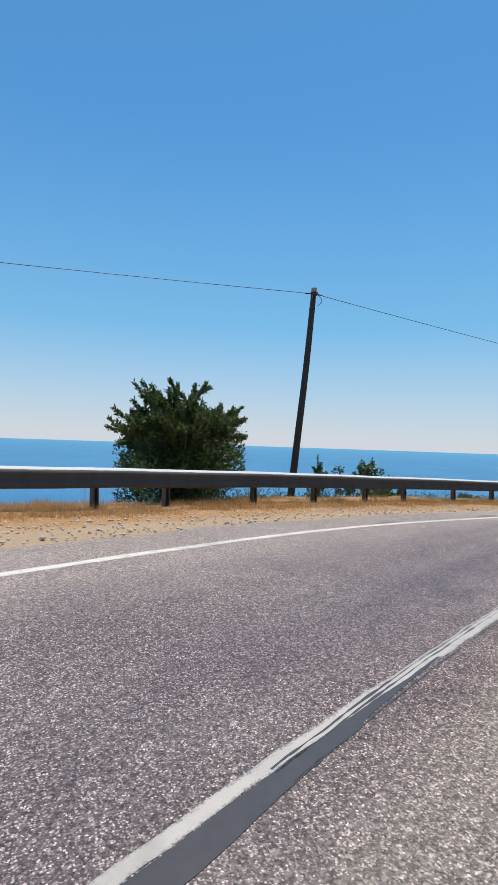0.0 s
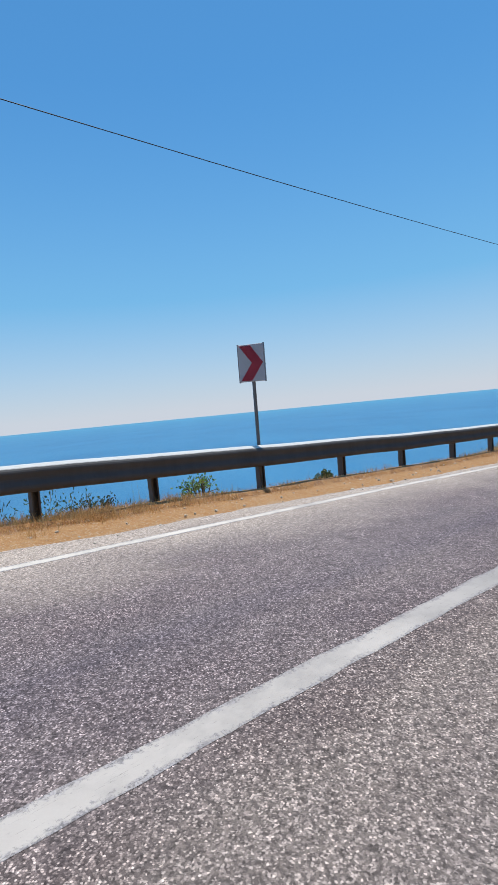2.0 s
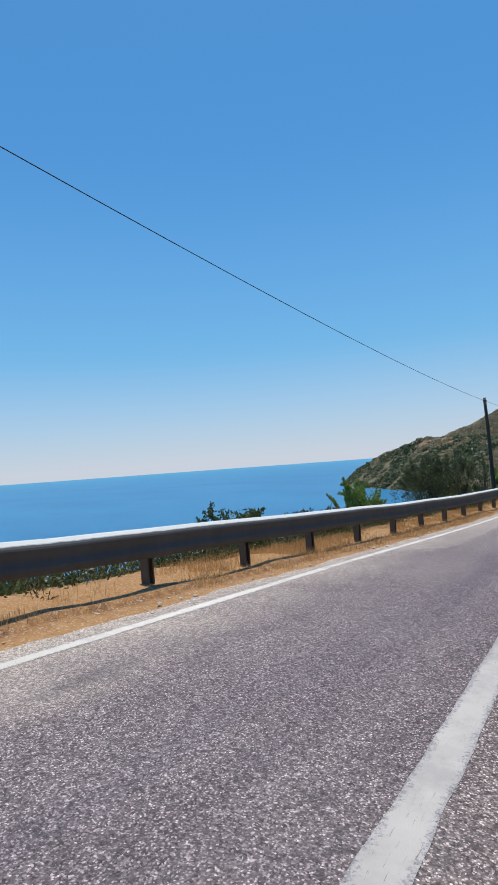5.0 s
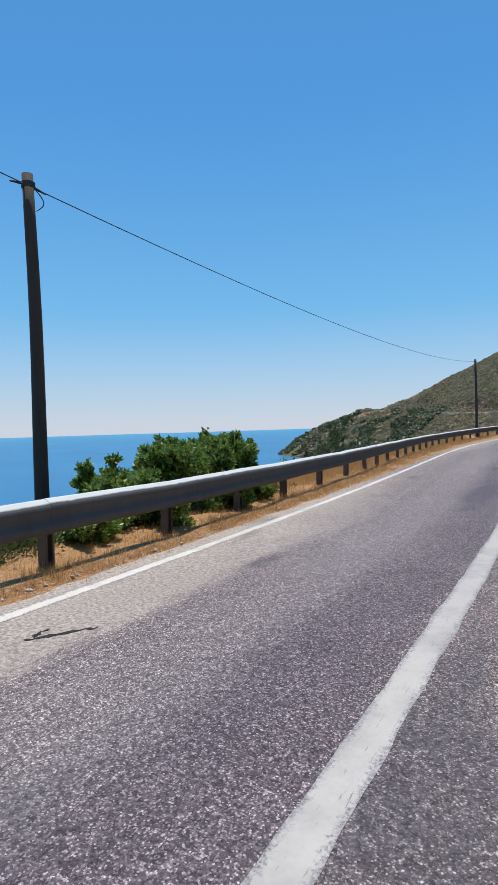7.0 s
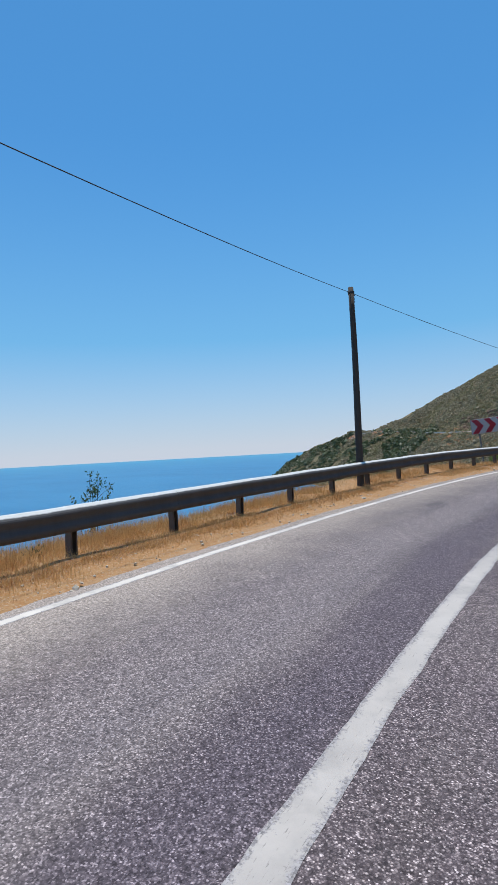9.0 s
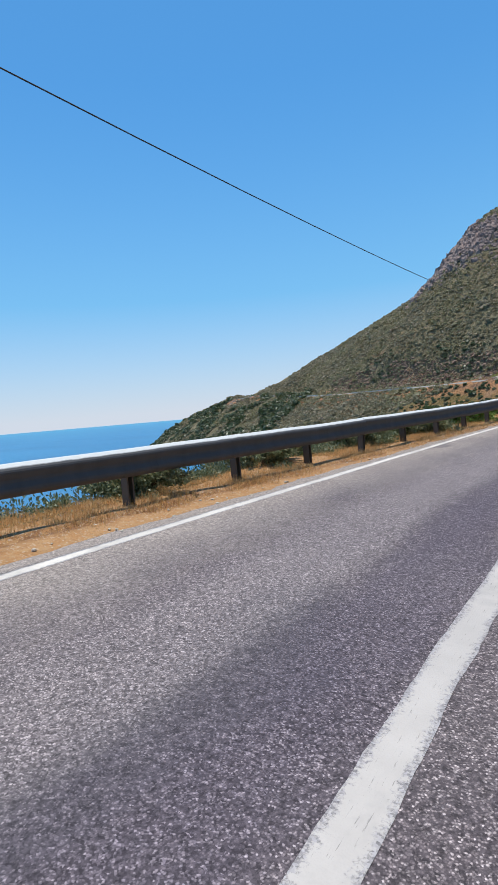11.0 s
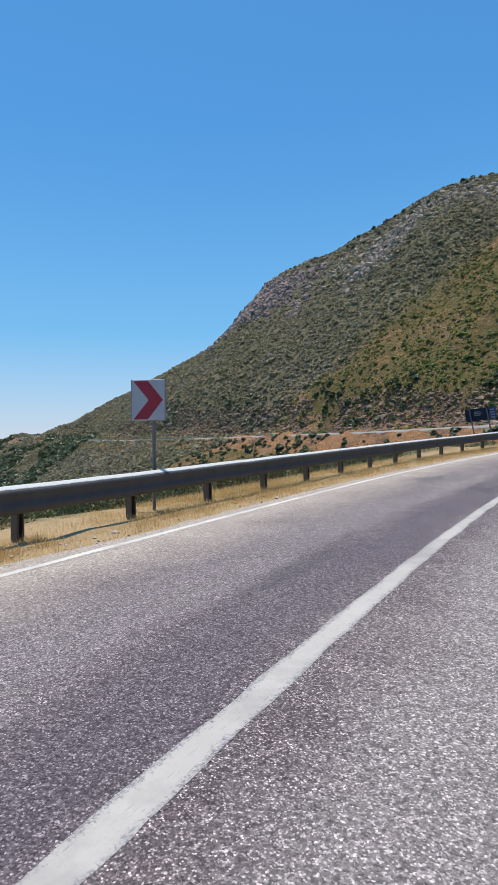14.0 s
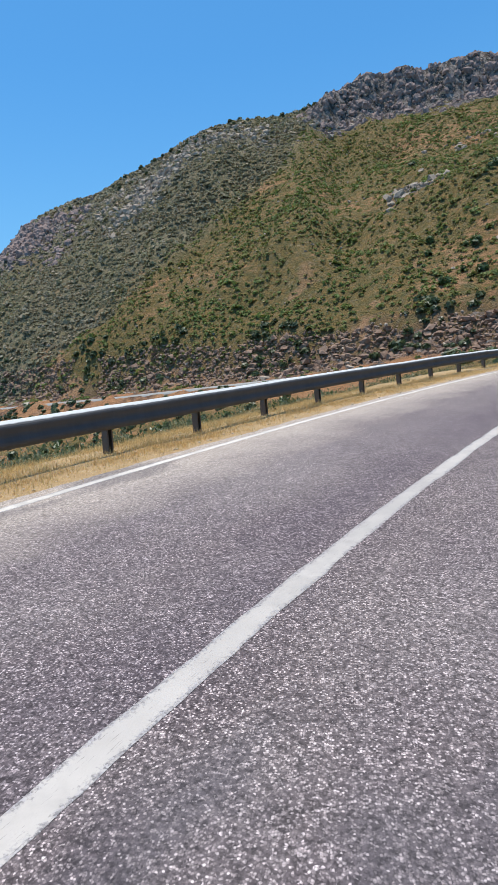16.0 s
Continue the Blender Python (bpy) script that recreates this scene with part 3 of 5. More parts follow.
cols, uvs = [], []
for o, dz in SEAWARD:
    brink = o + (np.array([.08 * bumps(q * .6, 5.0, 2.0) for q in sl]) if 0 < o < .4 else 0 * sl)
    p = rail_at(sl) + right_at(sl) * brink[:, None]
    w = min(1.0, max(0.0, -o / 6))
    for k in range(len(sl)):
        b = bumps(p[k, 0] * .9, p[k, 1] * .9, 3.0)
        p[k, 2] += dz * (easier(sl[k], o) if dz < 0 else 1) + brow(sl[k], o) + .045 * b * min(1, max(.15, 1 - abs(o))) + w * 1.3 * bumps(p[k, 0] * .09, p[k, 1] * .09, 7.0) + .25 * w * b
    cols.append(p)
    uvs.append(np.stack([sl * 2, np.full_like(sl, o)], -1))
eo, co = edge_off(sl), centre_off(sl)
for f_, up in ((.5, -.012), (.75, -.03), (1.0, -.1)):
    o = .4 + (eo + .1 - np.interp(sl, (2, 7, 13), (.8, .7, .35)) - .4) * f_
    p = on_road(sl, o, up)
    for k in range(len(sl)):
        p[k, 2] += .02 * bumps(p[k, 0], p[k, 1], 3.0) * (1 - f_)
    cols.append(p)
    uvs.append(np.stack([sl * 2, o], -1))
for o, up in ((3.6, -.12), (4.3, .0), (5.2, -.15), (6.5, .4), (9, 2.2), (14, 6), (24, 12), (45, 22), (80, 36)):
    p = on_road(sl, co + o, up)
    for k in range(len(sl)):
        p[k, 2] += (.03 + .06 * max(0, o - 5)) * bumps(p[k, 0] * .3, p[k, 1] * .3, 5.0)
    cols.append(p)
    uvs.append(np.stack([sl * 2, 0 * sl - 1 - .5 * max(0, o - 5)], -1))
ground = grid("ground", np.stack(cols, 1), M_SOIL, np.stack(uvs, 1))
tagged(ground, "dry ochre verge and scrubby slope falling to the sea", "ground", kind="structure")

# ---- carriageway ----
sr = np.arange(S0, S1 + 0.01, 0.125)
er, cr = edge_off(sr), centre_off(sr)
shoulder = table((-14, 1.3), (2, 1.0), (7, .9), (13, .32), (138, .32))
lanes = np.linspace(0, 1, 25)
rough_edge = np.array([.10 * bumps(q * .9, 0, 9.0) + .05 * bumps(q * 5, 0, 2.0) for q in sr])
pts, uvr = [], []
for w in lanes:
    o = (er - shoulder(sr) + rough_edge) * (1 - w) + (cr + 3.9) * w
    pts.append(on_road(sr, o, 0.0 if 0 < w < 1 else -.0))
    uvr.append(np.stack([sr * 2, o - cr], -1))
low = on_road(sr, er - shoulder(sr) - .02 + rough_edge, -.12)
pts.insert(0, low)
uvr.insert(0, uvr[0])
road = grid("road", np.stack(pts, 1), M_ROAD, np.stack(uvr, 1), smooth=False)
tagged(road, "worn grey chip-seal asphalt of a two-lane coast road", "road", kind="structure")


def stripe(name, s0, s1, off, width, mat, label, wobble=.008, step=.06, up=.002, gaps=None):
    s = np.arange(s0, s1, step)
    n = np.array([(bumps(q * 3.1, 1.0, off(0.0)), bumps(q * 3.3, 9.0, off(0.0)), bumps(q * .25, 4.0, 1.0)) for q in s])
    wd = width(s) if callable(width) else width
    lo = off(s) - wd / 2 + wobble * n[:, 0] + .012 * n[:, 2]
    hi = off(s) + wd / 2 + wobble * n[:, 1] + .012 * n[:, 2]
    uv = np.stack([np.stack([s * 2, 0 * s + a], -1) for a in (0, .5, 1)], 1)
    ob = grid(name, np.stack([on_road(s, lo, up), on_road(s, (lo + hi) / 2, up), on_road(s, hi, up)], 1), mat, uv, smooth=False)
    if gaps:
        bm = bmesh.new()
        bm.from_mesh(ob.data)
        bmesh.ops.delete(bm, geom=[f for f in bm.faces if gaps(f.calc_center_median())], context="FACES")
        bm.to_mesh(ob.data)
        bm.free()
    return tagged(ob, label, "road marking", kind="structure")


slip, swell = table((-1.95, -.098), (-1.0, -.03), (2.5, 0)), table((-1.95, .07), (-1.0, .1), (1.0, .14), (3.0, .19), (90, .19), (94.5, .158))
stripe("centre_line", S0, S1, lambda s: centre_off(s) + slip(s), swell, M_PAINT, "solid white painted centre line, worn at its edges", .014, .04)
stripe("edge_line", S0, S1, edge_off, .16, M_EDGE, "faded white painted edge line", .012)
stripe("tar_band", S0, -.75, lambda s: centre_off(s) + .012, table((-14, .15), (-2.1, .14), (-1.6, .1), (-1.2, .04), (-.7, .01)), M_TAR, "dark tar band laid over the old line", .012, .03, .0035)
for o_, e_ in ((-.03, 3.6), (.055, 1.0), (-.06, 5.2)):
    stripe("tar_streak", -1.7, e_, lambda s, o_=o_: centre_off(s) + o_, lambda s: .002 + .009 * np.abs(np.sin(s * 9.1 + 1.7 * np.sin(s * 23))), M_TAR, "thin dark streak along the painted line", .01, .03, .0035)


def crack(s0, o0, s1, o1, width, seed, label):
    """A jagged break in the asphalt, widest in its middle."""
    r_ = random.Random(seed)
    rows = []
    for k in range(15):
        u = k / 14
        s, o = s0 + (s1 - s0) * u + r_.uniform(-.012, .012), o0 + (o1 - o0) * u + r_.uniform(-.02, .02)
        w = width * (.15 + math.sin(math.pi * u)) * r_.uniform(.5, 1.3)
        rows.append([on_road(np.array(s - w / 4), np.array(o - w * .2), .004), on_road(np.array(s + w / 4), np.array(o + w * .2), .004)])
    return tagged(grid("crack", np.array(rows), M_CRACK, smooth=False), label, "crack", kind="structure")


crack(41.3, 1.3, 41.5, 1.62, .1, 3, "dark jagged crack in the worn asphalt")
crack(41.33, 1.35, 41.42, 1.3, .04, 5, "dark jagged crack in the worn asphalt")
crack(36.95, 1.5, 37.15, 1.62, .03, 8, "short dark crack in the worn asphalt")

# ---- far hillside across the inlet ----
foot_y = table((-400, -330), (-60, -285), (30, -298), (76, -320), (150, -350), (272, -390), (330, -405), (370, -420), (420, -468), (514, -500), (600, -500), (780, -490))
foot_z = table((-400, 20), (-60, 9), (30, 7), (76, 6), (150, 5.5), (272, 6), (330, 7), (370, 8.5), (420, 10.5), (514, 16), (560, 13), (600, 6), (650, -6), (690, -24), (740, -46), (780, -60))
ridge_y = table((-400, -640), (-200, -600), (-20, -556), (60, -552), (93, -534), (155, -502), (277, -508), (304, -519), (420, -526), (514, -532), (600, -540), (780, -540))
ridge_z = table((-400, 215), (-200, 205), (-60, 190), (-20, 185), (0, 188), (15, 189), (25, 185), (48, 189), (68, 188), (81, 181), (93, 172), (98, 167), (114, 161), (140, 157), (155, 152),
                (169, 147), (191, 139), (206, 136), (223, 130), (237, 128.5), (263, 123), (283, 109), (304, 98), (313, 90), (333, 81), (364, 71), (395, 62), (431, 51), (469, 41), (511, 28),
                (543, 22.5), (550, 17.5), (570, 17), (586, 15), (613, 9), (642, 5), (665, 1), (690, -7), (721, -17), (740, -24), (765, -34), (784, -48))
dry_from = table((-560, 80), (-509, 94), (-440, 120), (-415, 142), (-388, 168), (-378, 205), (-360, 240), (-250, 330))


def hill_z(x, y):
    """Height of the hillside, and its share of the slope: 0 at the road's bench, 1 on the ridge, below 0 towards the sea."""
    yf, zf, yr, zr = float(foot_y(x)), float(foot_z(x)), float(ridge_y(x)), float(ridge_z(x))
    d = yf - y
    t = d / (yf - yr)
    n1 = noise.fractal(Vector((x * .012, y * .012, 1.0)), .7, 2.1, 6)
    n2 = noise.fractal(Vector((x * .06, y * .06, 4.0)), .6, 2.1, 5)
    if t < 0:
        fall = .1 + .46 * max(0, min(1, (x - 30) / 120))
        return max(zf + d * fall + (n1 * 4 + n2 * 1.6) * min(1, -d / 12), -48), d / 120
    if t <= 1:
        shelf = min(1.0, max(0.0, (d - 7) / 8))        # the road's bench and the cut above it
        z = zf + (zr - zf) * cliff(x, t) * shelf
        z += (n1 * 8 + n2 * 2.6) * min(1, t * 5) * max(0, 1 - t ** 4)
        return z, t
    return zr - .5 * (d - (yf - yr)) + n1 * 2, 1.0


def cliff(x, t):
    """Share of the height at share t of the slope: under the summit crag it eases off, then climbs as a rock face."""
    w = min(1.0, max(0.0, (97 - x) / 10))
    lip = .86 + .03 * noise.noise(Vector((x * .06, 3.0, 0.0)))
    face = t * .775 / lip if t < lip else .775 + .145 * min(1.0, (t - lip) / .04) + .01 * min(1.0, (t - lip) / .12)
    return t ** .96 * (1 - w) + face * w


def rockiness(x, y, t):
    r = max(math.exp(-((x - 260) / 27) ** 2 - ((y + 482) / 19) ** 2), math.exp(-((x - 296) / 24) ** 2 - ((y - float(ridge_y(x)) - 7) / 13) ** 2), .6 * math.exp(-((x - 178) / 26) ** 2 - ((y + 474) / 20) ** 2),
            .5 * math.exp(-((x - 145) / 42) ** 2 - ((y + 490 + .25 * (x - 145)) / 13) ** 2), .38 * math.exp(-((x - 230) / 50) ** 2 - ((y + 480) / 30) ** 2),
            .7 * math.exp(-((x - 57) / 9) ** 2 - ((y + 393) / 8) ** 2), .6 * math.exp(-((x - 540) / 40) ** 2 - ((y + 495) / 9) ** 2))
    if x < 105 and t > .6:
        r = max(r, min(1.0, (t - .8) * 14) * min(1, (105 - x) / 12))
    if 0 < t < .07 and x < 260:
        r = max(r, .3 * min(1, (240 - x) / 40))
    return r


hx, hy = np.arange(-300, 784, 4.0), np.arange(-660, -244, 3.5)
P, UV, ROCK = np.zeros((len(hx), len(hy), 3)), np.zeros((len(hx), len(hy), 2)), np.zeros((len(hx), len(hy), 4))
for i, x in enumerate(hx):
    for j, y in enumerate(hy):
        z, t = hill_z(x, y)
        rk = rockiness(x, y, t)
        if rk > .05:
            z += rk * 4.5 * max(.3, 1 - t ** 6) * noise.cell_vector(Vector((x * .11, y * .11, 2.0)))[2]
        P[i, j] = x, y, z
        UV[i, j] = t, max(0, min(1, .5 - (x - float(dry_from(y))) / 50))
        ROCK[i, j] = rk, 0, 0, 1
hill = grid("hillside", P, M_HILL, UV)
lay = hill.data.color_attributes.new("rock", "FLOAT_COLOR", "POINT")
lay.data.foreach_set("color", ROCK.reshape(-1))
tagged(hill, "steep scrub-covered limestone hillside across an inlet", "hillside", kind="structure")

# the road's continuation on a bench of the hillside
fx = np.arange(-60, 640, 3.0)
bench = []
for dy, up in ((1.9, -1.0), (1.5, -.12), (-4.5, -.05)):
    bench.append(np.stack([fx, foot_y(fx) + dy - 1, foot_z(fx) + up + .15], -1))
far_road = grid("road_far", np.stack(bench, 1), M_EDGEROAD)
tagged(far_road, "pale strip of road on a bench of the hillside", "road", kind="structure")
v, f = [], []
for k, x in enumerate(fx):
    y, z = float(foot_y(x)) + .9, float(foot_z(x)) - .3
    v += [(x, y, z), (x, y + .25, z), (x, y + .25, z + .65), (x, y, z + .65)]
    if k and x > 250 and bumps(x * .02, 3.0, 1.0) > -.12:
        a = 4 * k
        f += [(a - 4 + q, a - 4 + (q + 1) % 4, a + (q + 1) % 4, a + q) for q in range(4)]
tagged(mesh_object("parapet", v, f, M_PALE), "low pale parapet along the far road", "parapet", kind="structure")


# ---- guardrail ----
def w_profile():
    """The beam's section: metres towards the road, metres above the foot."""
    c = [(-.05, .742), (-.044, .754), (-.03, .757), (-.01, .75), (.055, .708), (.072, .69), (.078, .67), (.075, .648), (.058, .612), (.05, .59), (.05, .56), (.058, .538), (.075, .505), (.078, .48),
         (.072, .455), (.04, .42), (.015, .408), (-.015, .405)]
    back = [(x - .006, z) for x, z in reversed(c)]
    return c + back


def beam_mesh(s0, s1):
    prof = w_profile()
    s = np.linspace(s0, s1, 7)
    base, r = rail_at(s), right_at(s)
    base[:, 2] += [.012 * bumps(q * .8, 2.0, 6.0) for q in s]      # dents and settling
    v = [base[k] + r[k] * (x + .06) + np.array((0, 0, z)) for k in range(len(s)) for x, z in prof]
    n, m = len(prof), len(s)
    f = [(k * n + i, k * n + (i + 1) % n, (k + 1) * n + (i + 1) % n, (k + 1) * n + i) for k in range(m - 1) for i in range(n)]
    f += [tuple(range(n))[::-1], tuple((m - 1) * n + i for i in range(n))]
    return v, f


guardrail = tagged(new("guardrail"), "long galvanised steel guardrail on rusting posts along the verge", "guardrail", kind="")
guardrail.matrix_world = pose(*rail_at(np.array(60.0)))


def adopt(ob, parent):
    ob.parent = parent
    ob.matrix_parent_inverse = parent.matrix_world.inverted()
    return ob


LAST_POST = 134
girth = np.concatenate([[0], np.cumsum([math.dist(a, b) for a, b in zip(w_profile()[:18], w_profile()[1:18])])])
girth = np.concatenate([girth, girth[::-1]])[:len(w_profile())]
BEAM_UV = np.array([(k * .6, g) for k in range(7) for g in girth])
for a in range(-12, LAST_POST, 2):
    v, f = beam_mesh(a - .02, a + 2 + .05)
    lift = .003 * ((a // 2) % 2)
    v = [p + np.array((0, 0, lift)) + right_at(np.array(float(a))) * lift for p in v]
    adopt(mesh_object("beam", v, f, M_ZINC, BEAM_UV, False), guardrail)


def channel_post():
    """A C-shaped steel post, 1.15 m long, 0.5 m of it in the ground; open side along the road."""
    bm = bmesh.new()
    for size, at in (((.006, .11, 1.2), (-.055, 0, .14)), ((.11, .006, 1.2), (0, -.052, .14)), ((.11, .006, 1.2), (0, .052, .14)),
                     ((.006, .02, 1.2), (.052, -.042, .14)), ((.006, .02, 1.2), (.052, .042, .14))):
        box_bm(bm, size, pose(*at))
    me = bpy.data.meshes.new("post")
    bm.to_mesh(me)
    bm.free()
    me.materials.append(M_POST)
    return me


def spacer_mesh():
    bm = bmesh.new()
    box_bm(bm, (.1, .07, .26), pose(0, 0, 0), .008)
    me = bpy.data.meshes.new("spacer")
    bm.to_mesh(me)
    bm.free()
    me.materials.append(M_POST)
    return me


def bolt_mesh():
    bm = bmesh.new()
    bmesh.ops.create_cone(bm, cap_ends=True, segments=8, radius1=.02, radius2=.013, depth=.02, matrix=pose(0, 0, 0, 0, 90, 0))
    me = bpy.data.meshes.new("bolt")
    bm.to_mesh(me)
    bm.free()
    me.materials.append(M_BOLT)
    return me


M_BOLT = plain("bright_bolt_steel", (0.5, 0.5, 0.5), (0.7, 0.7, 0.7), 30, 0.4, 0.6)
POST_ME, SPACER_ME, BOLT_ME = channel_post(), spacer_mesh(), bolt_mesh()
rnd = random.Random(4)
for k in range(-12, LAST_POST + 1):
    s = np.array(float(post_arc(k)))
    p, r = rail_at(s), right_at(s)
    ang = math.degrees(math.atan2(r[1], r[0]))
    post = new("post", POST_ME)
    post.matrix_world = pose(p[0] - r[0] * .07, p[1] - r[1] * .07, p[2], rnd.uniform(-1.5, 1.5), rnd.uniform(-2, 2), ang + rnd.uniform(-4, 4))
    adopt(post, guardrail)
    sp = new("spacer", SPACER_ME)
    sp.matrix_world = pose(p[0] + r[0] * .03, p[1] + r[1] * .03, p[2] + .575, 0, 0, ang)
    adopt(sp, guardrail)
    bo = new("bolt", BOLT_ME)
    bo.matrix_world = pose(p[0] + r[0] * .094, p[1] + r[1] * .094, p[2] + .565, 0, 0, ang)
    adopt(bo, guardrail)


# ---- utility poles and the cable ----
M_CLAMP = plain("dark_cable_clamp", (0.03, 0.03, 0.033), (0.07, 0.07, 0.07), 20, 0.6, 0.3)


def utility_pole(base, top, label, r0=.112, r1=.076):
    e = tagged(new("utility_pole"), label, "utility pole", "poles along the road")
    e.location = base
    b, t = Vector((0, 0, -.5)), Vector(top) - Vector(base)
    bm = bmesh.new()
    n, seg = 9, 12
    rings = []
    for i in range(n + 1):
        u = i / n
        c = b.lerp(t, u) + Vector((.012 * math.sin(u * 7), .012 * math.cos(u * 5), 0))
        r = r0 + (r1 - r0) * u
        rings.append([bm.verts.new(c + Vector((math.cos(a) * r, math.sin(a) * r, 0)) * (1 + .05 * math.sin(3 * a + i))) for a in (2 * math.pi * q / seg for q in range(seg))])
    for i in range(n):
        for q in range(seg):
            f = bm.faces.new((rings[i][q], rings[i][(q + 1) % seg], rings[i + 1][(q + 1) % seg], rings[i + 1][q]))
            f.smooth = True
    bm.faces.new(rings[-1])
    part("shaft", bm, M_WOOD, e)
    bm = bmesh.new()
    rod_bm(bm, t + Vector((0, 0, -.2)), t + Vector((0, 0, -.12)), r1 + .02, seg=12)
    part("band", bm, M_CLAMP, e, "dark steel band round the pole top")
    return e, Vector(base) + t + Vector((0, 0, -.16))


def cable(a, b, sag, ra=.0, name="overhead_cable", label="thin black overhead cable sagging between wooden poles", r=.0078):
    cu = bpy.data.curves.new(name, "CURVE")
    cu.dimensions, cu.bevel_depth, cu.bevel_resolution = "3D", r, 1
    sp = cu.splines.new("POLY")
    n = 28
    sp.points.add(n)
    for i in range(n + 1):
        u = i / n
        p = Vector(a).lerp(Vector(b), u)
        p.z -= sag * 4 * u * (1 - u)
        sp.points[i].co = (*p, 1)
    cu.materials.append(M_WIRE)
    ob = new(name, cu)
    return tagged(ob, label, "cable")


POLES = [((-2.94, 20.95, -2.0), (-2.94, 20.95, 7.5)), ((11.9, -3.84, 2.37), (11.46, -4.38, 8.59)), ((32.1, -30.1, .9), (32.66, -30.36, 7.96)), ((56.6, -69.36, -1.6), (56.71, -69.34, 4.05)),
         ((76.0, -102.7, -1.3), (76.21, -102.91, 4.95)), ((89.45, -159.5, -.6), (89.6, -159.0, 4.5))]
tops = []
for b, t in POLES:
    e, top = utility_pole(b, t, "leaning dark creosoted wooden utility pole behind the guardrail")
    tops.append((e, top))
SAGS = [.13, .17, .66, .65, 1.21]
for (ea, a), (eb, b), sg in zip(tops, tops[1:], SAGS):
    cable(a, b, sg)
bm_ = bmesh.new()
box_bm(bm_, (.15, .15, .55), Matrix.Translation(tops[5][1] - tops[5][0].location + Vector((-.1, .02, -.32))), .02)
part("junction_box", bm_, M_CLAMP, tops[5][0], "dark cable junction box below the pole top")
for e, top in tops[1:]:
    # clamps and the drip loop at the pole's head
    o = top - e.location
    for sgn in (-1, 1):
        bm = bmesh.new()
        d = Vector((.45, -.85, 0)) * sgn
        rod_bm(bm, o + d * .09, o + d * .3 + Vector((0, 0, -.03)), .022, .012, 8)
        part("clamp", bm, M_CLAMP, e, "short dark dead-end clamp")
    cu = bmesh.new()
    last = None
    for i in range(9):
        a = i / 8 * math.pi
        q = o + Vector((.45, -.85, 0)) * (.12 + .14 * math.sin(a)) + Vector((0, 0, -.02 - .3 * i / 8))
        if last is not None:
            rod_bm(cu, last, q, .008, seg=6)
        last = q
    part("drip_loop", cu, M_WIRE, e, "small black loop of cable")
stay = cable(tops[5][1], (92.5, -150.0, -3.6), .0, name="stay_wire", label="thin steel stay wire from pole top to slope", r=.012)


# ---- road signs ----
M_WHITE = plain("faded_white_sheeting", (0.36, 0.36, 0.39), (0.48, 0.48, 0.51), 3, 0.5, 0, 0.03)
M_RED = plain("faded_red_sheeting", (0.6, 0.05, 0.085), (0.7, 0.08, 0.12), 3, 0.45, 0, 0.03)
M_BACK = plain("grey_sign_back", (0.2, 0.21, 0.23), (0.3, 0.3, 0.32), 5, 0.5, 0.4)
M_NAVY = plain("dark_navy_board", (0.015, 0.022, 0.05), (0.03, 0.04, 0.075), 4, 0.5)
M_LEG = plain("grey_painted_steel_tube", (0.12, 0.12, 0.13), (0.22, 0.21, 0.21), 10, 0.55, 0.5)


def chevron_sign(base, heading, width, height, bottom, count, legs, label, lean=0.0, shift=0.0):
    """A board whose face looks along heading (degrees); its arrows point to the viewer's right."""
    e = tagged(new("chevron_sign"), label, "road sign", "chevron signs on the bend")
    e.matrix_world = pose(*base, 0, 0, heading + 90) @ pose(0, 0, 0, 0, lean, 0)
    # local axes: x to the viewer's right, y away from the viewer
    bm = bmesh.new()
    box_bm(bm, (width, .02, height), pose(shift, .0, bottom + height / 2), .006)
    board = part("board", bm, M_WHITE, e)
    bm = bmesh.new()
    for x in (-1, 1):
        box_bm(bm, (.02, .035, height + .02), pose(shift + x * (width / 2), .01, bottom + height / 2))
    box_bm(bm, (width - .03, .012, height - .03), pose(shift, .018, bottom + height / 2))
    part("backing", bm, M_BACK, e, "grey sheet-metal backing with folded edges")
    if count > 1:
        bm = bmesh.new()
        box_bm(bm, (.07, .06, height), pose(shift + width / 2 + .045, .02, bottom + height / 2), .005)
        part("edge_strip", bm, M_NAVY, e, "dark folded edge of the board")
    cw = width / count
    for c in range(count):
        x0 = shift - width / 2 + c * cw
        if count == 1:
            pts = [(.06, 1), (.5, 1), (.95, .5), (.5, 0), (.06, 0), (.52, .5)]
        else:
            pts = [(.02, 1), (.5, 1), (.98, .5), (.5, 0), (.02, 0), (.48, .5)]
        bm = bmesh.new()
        vs = [bm.verts.new((x0 + px * cw, -.0125, bottom + .02 + pz * (height - .04))) for px, pz in pts]
        bm.faces.new((vs[0], vs[5], vs[2], vs[1]))
        bm.faces.new((vs[5], vs[4], vs[3], vs[2]))
        bmesh.ops.solidify(bm, geom=bm.faces[:], thickness=.002)
        part("chevron", bm, M_RED, e, "faded red chevron arrow")
    for lx in legs:
        bm = bmesh.new()
        rod_bm(bm, (lx, .05, -.4), (lx, .05, bottom + height * .85), .038 if count > 1 else .03, seg=12)
        part("leg", bm, M_LEG, e, "grey steel tube leg")
    return e


def facing(right):
    """Heading of a board's face from the direction that a viewer sees as its right."""
    return math.degrees(math.atan2(right[1], right[0])) - 90


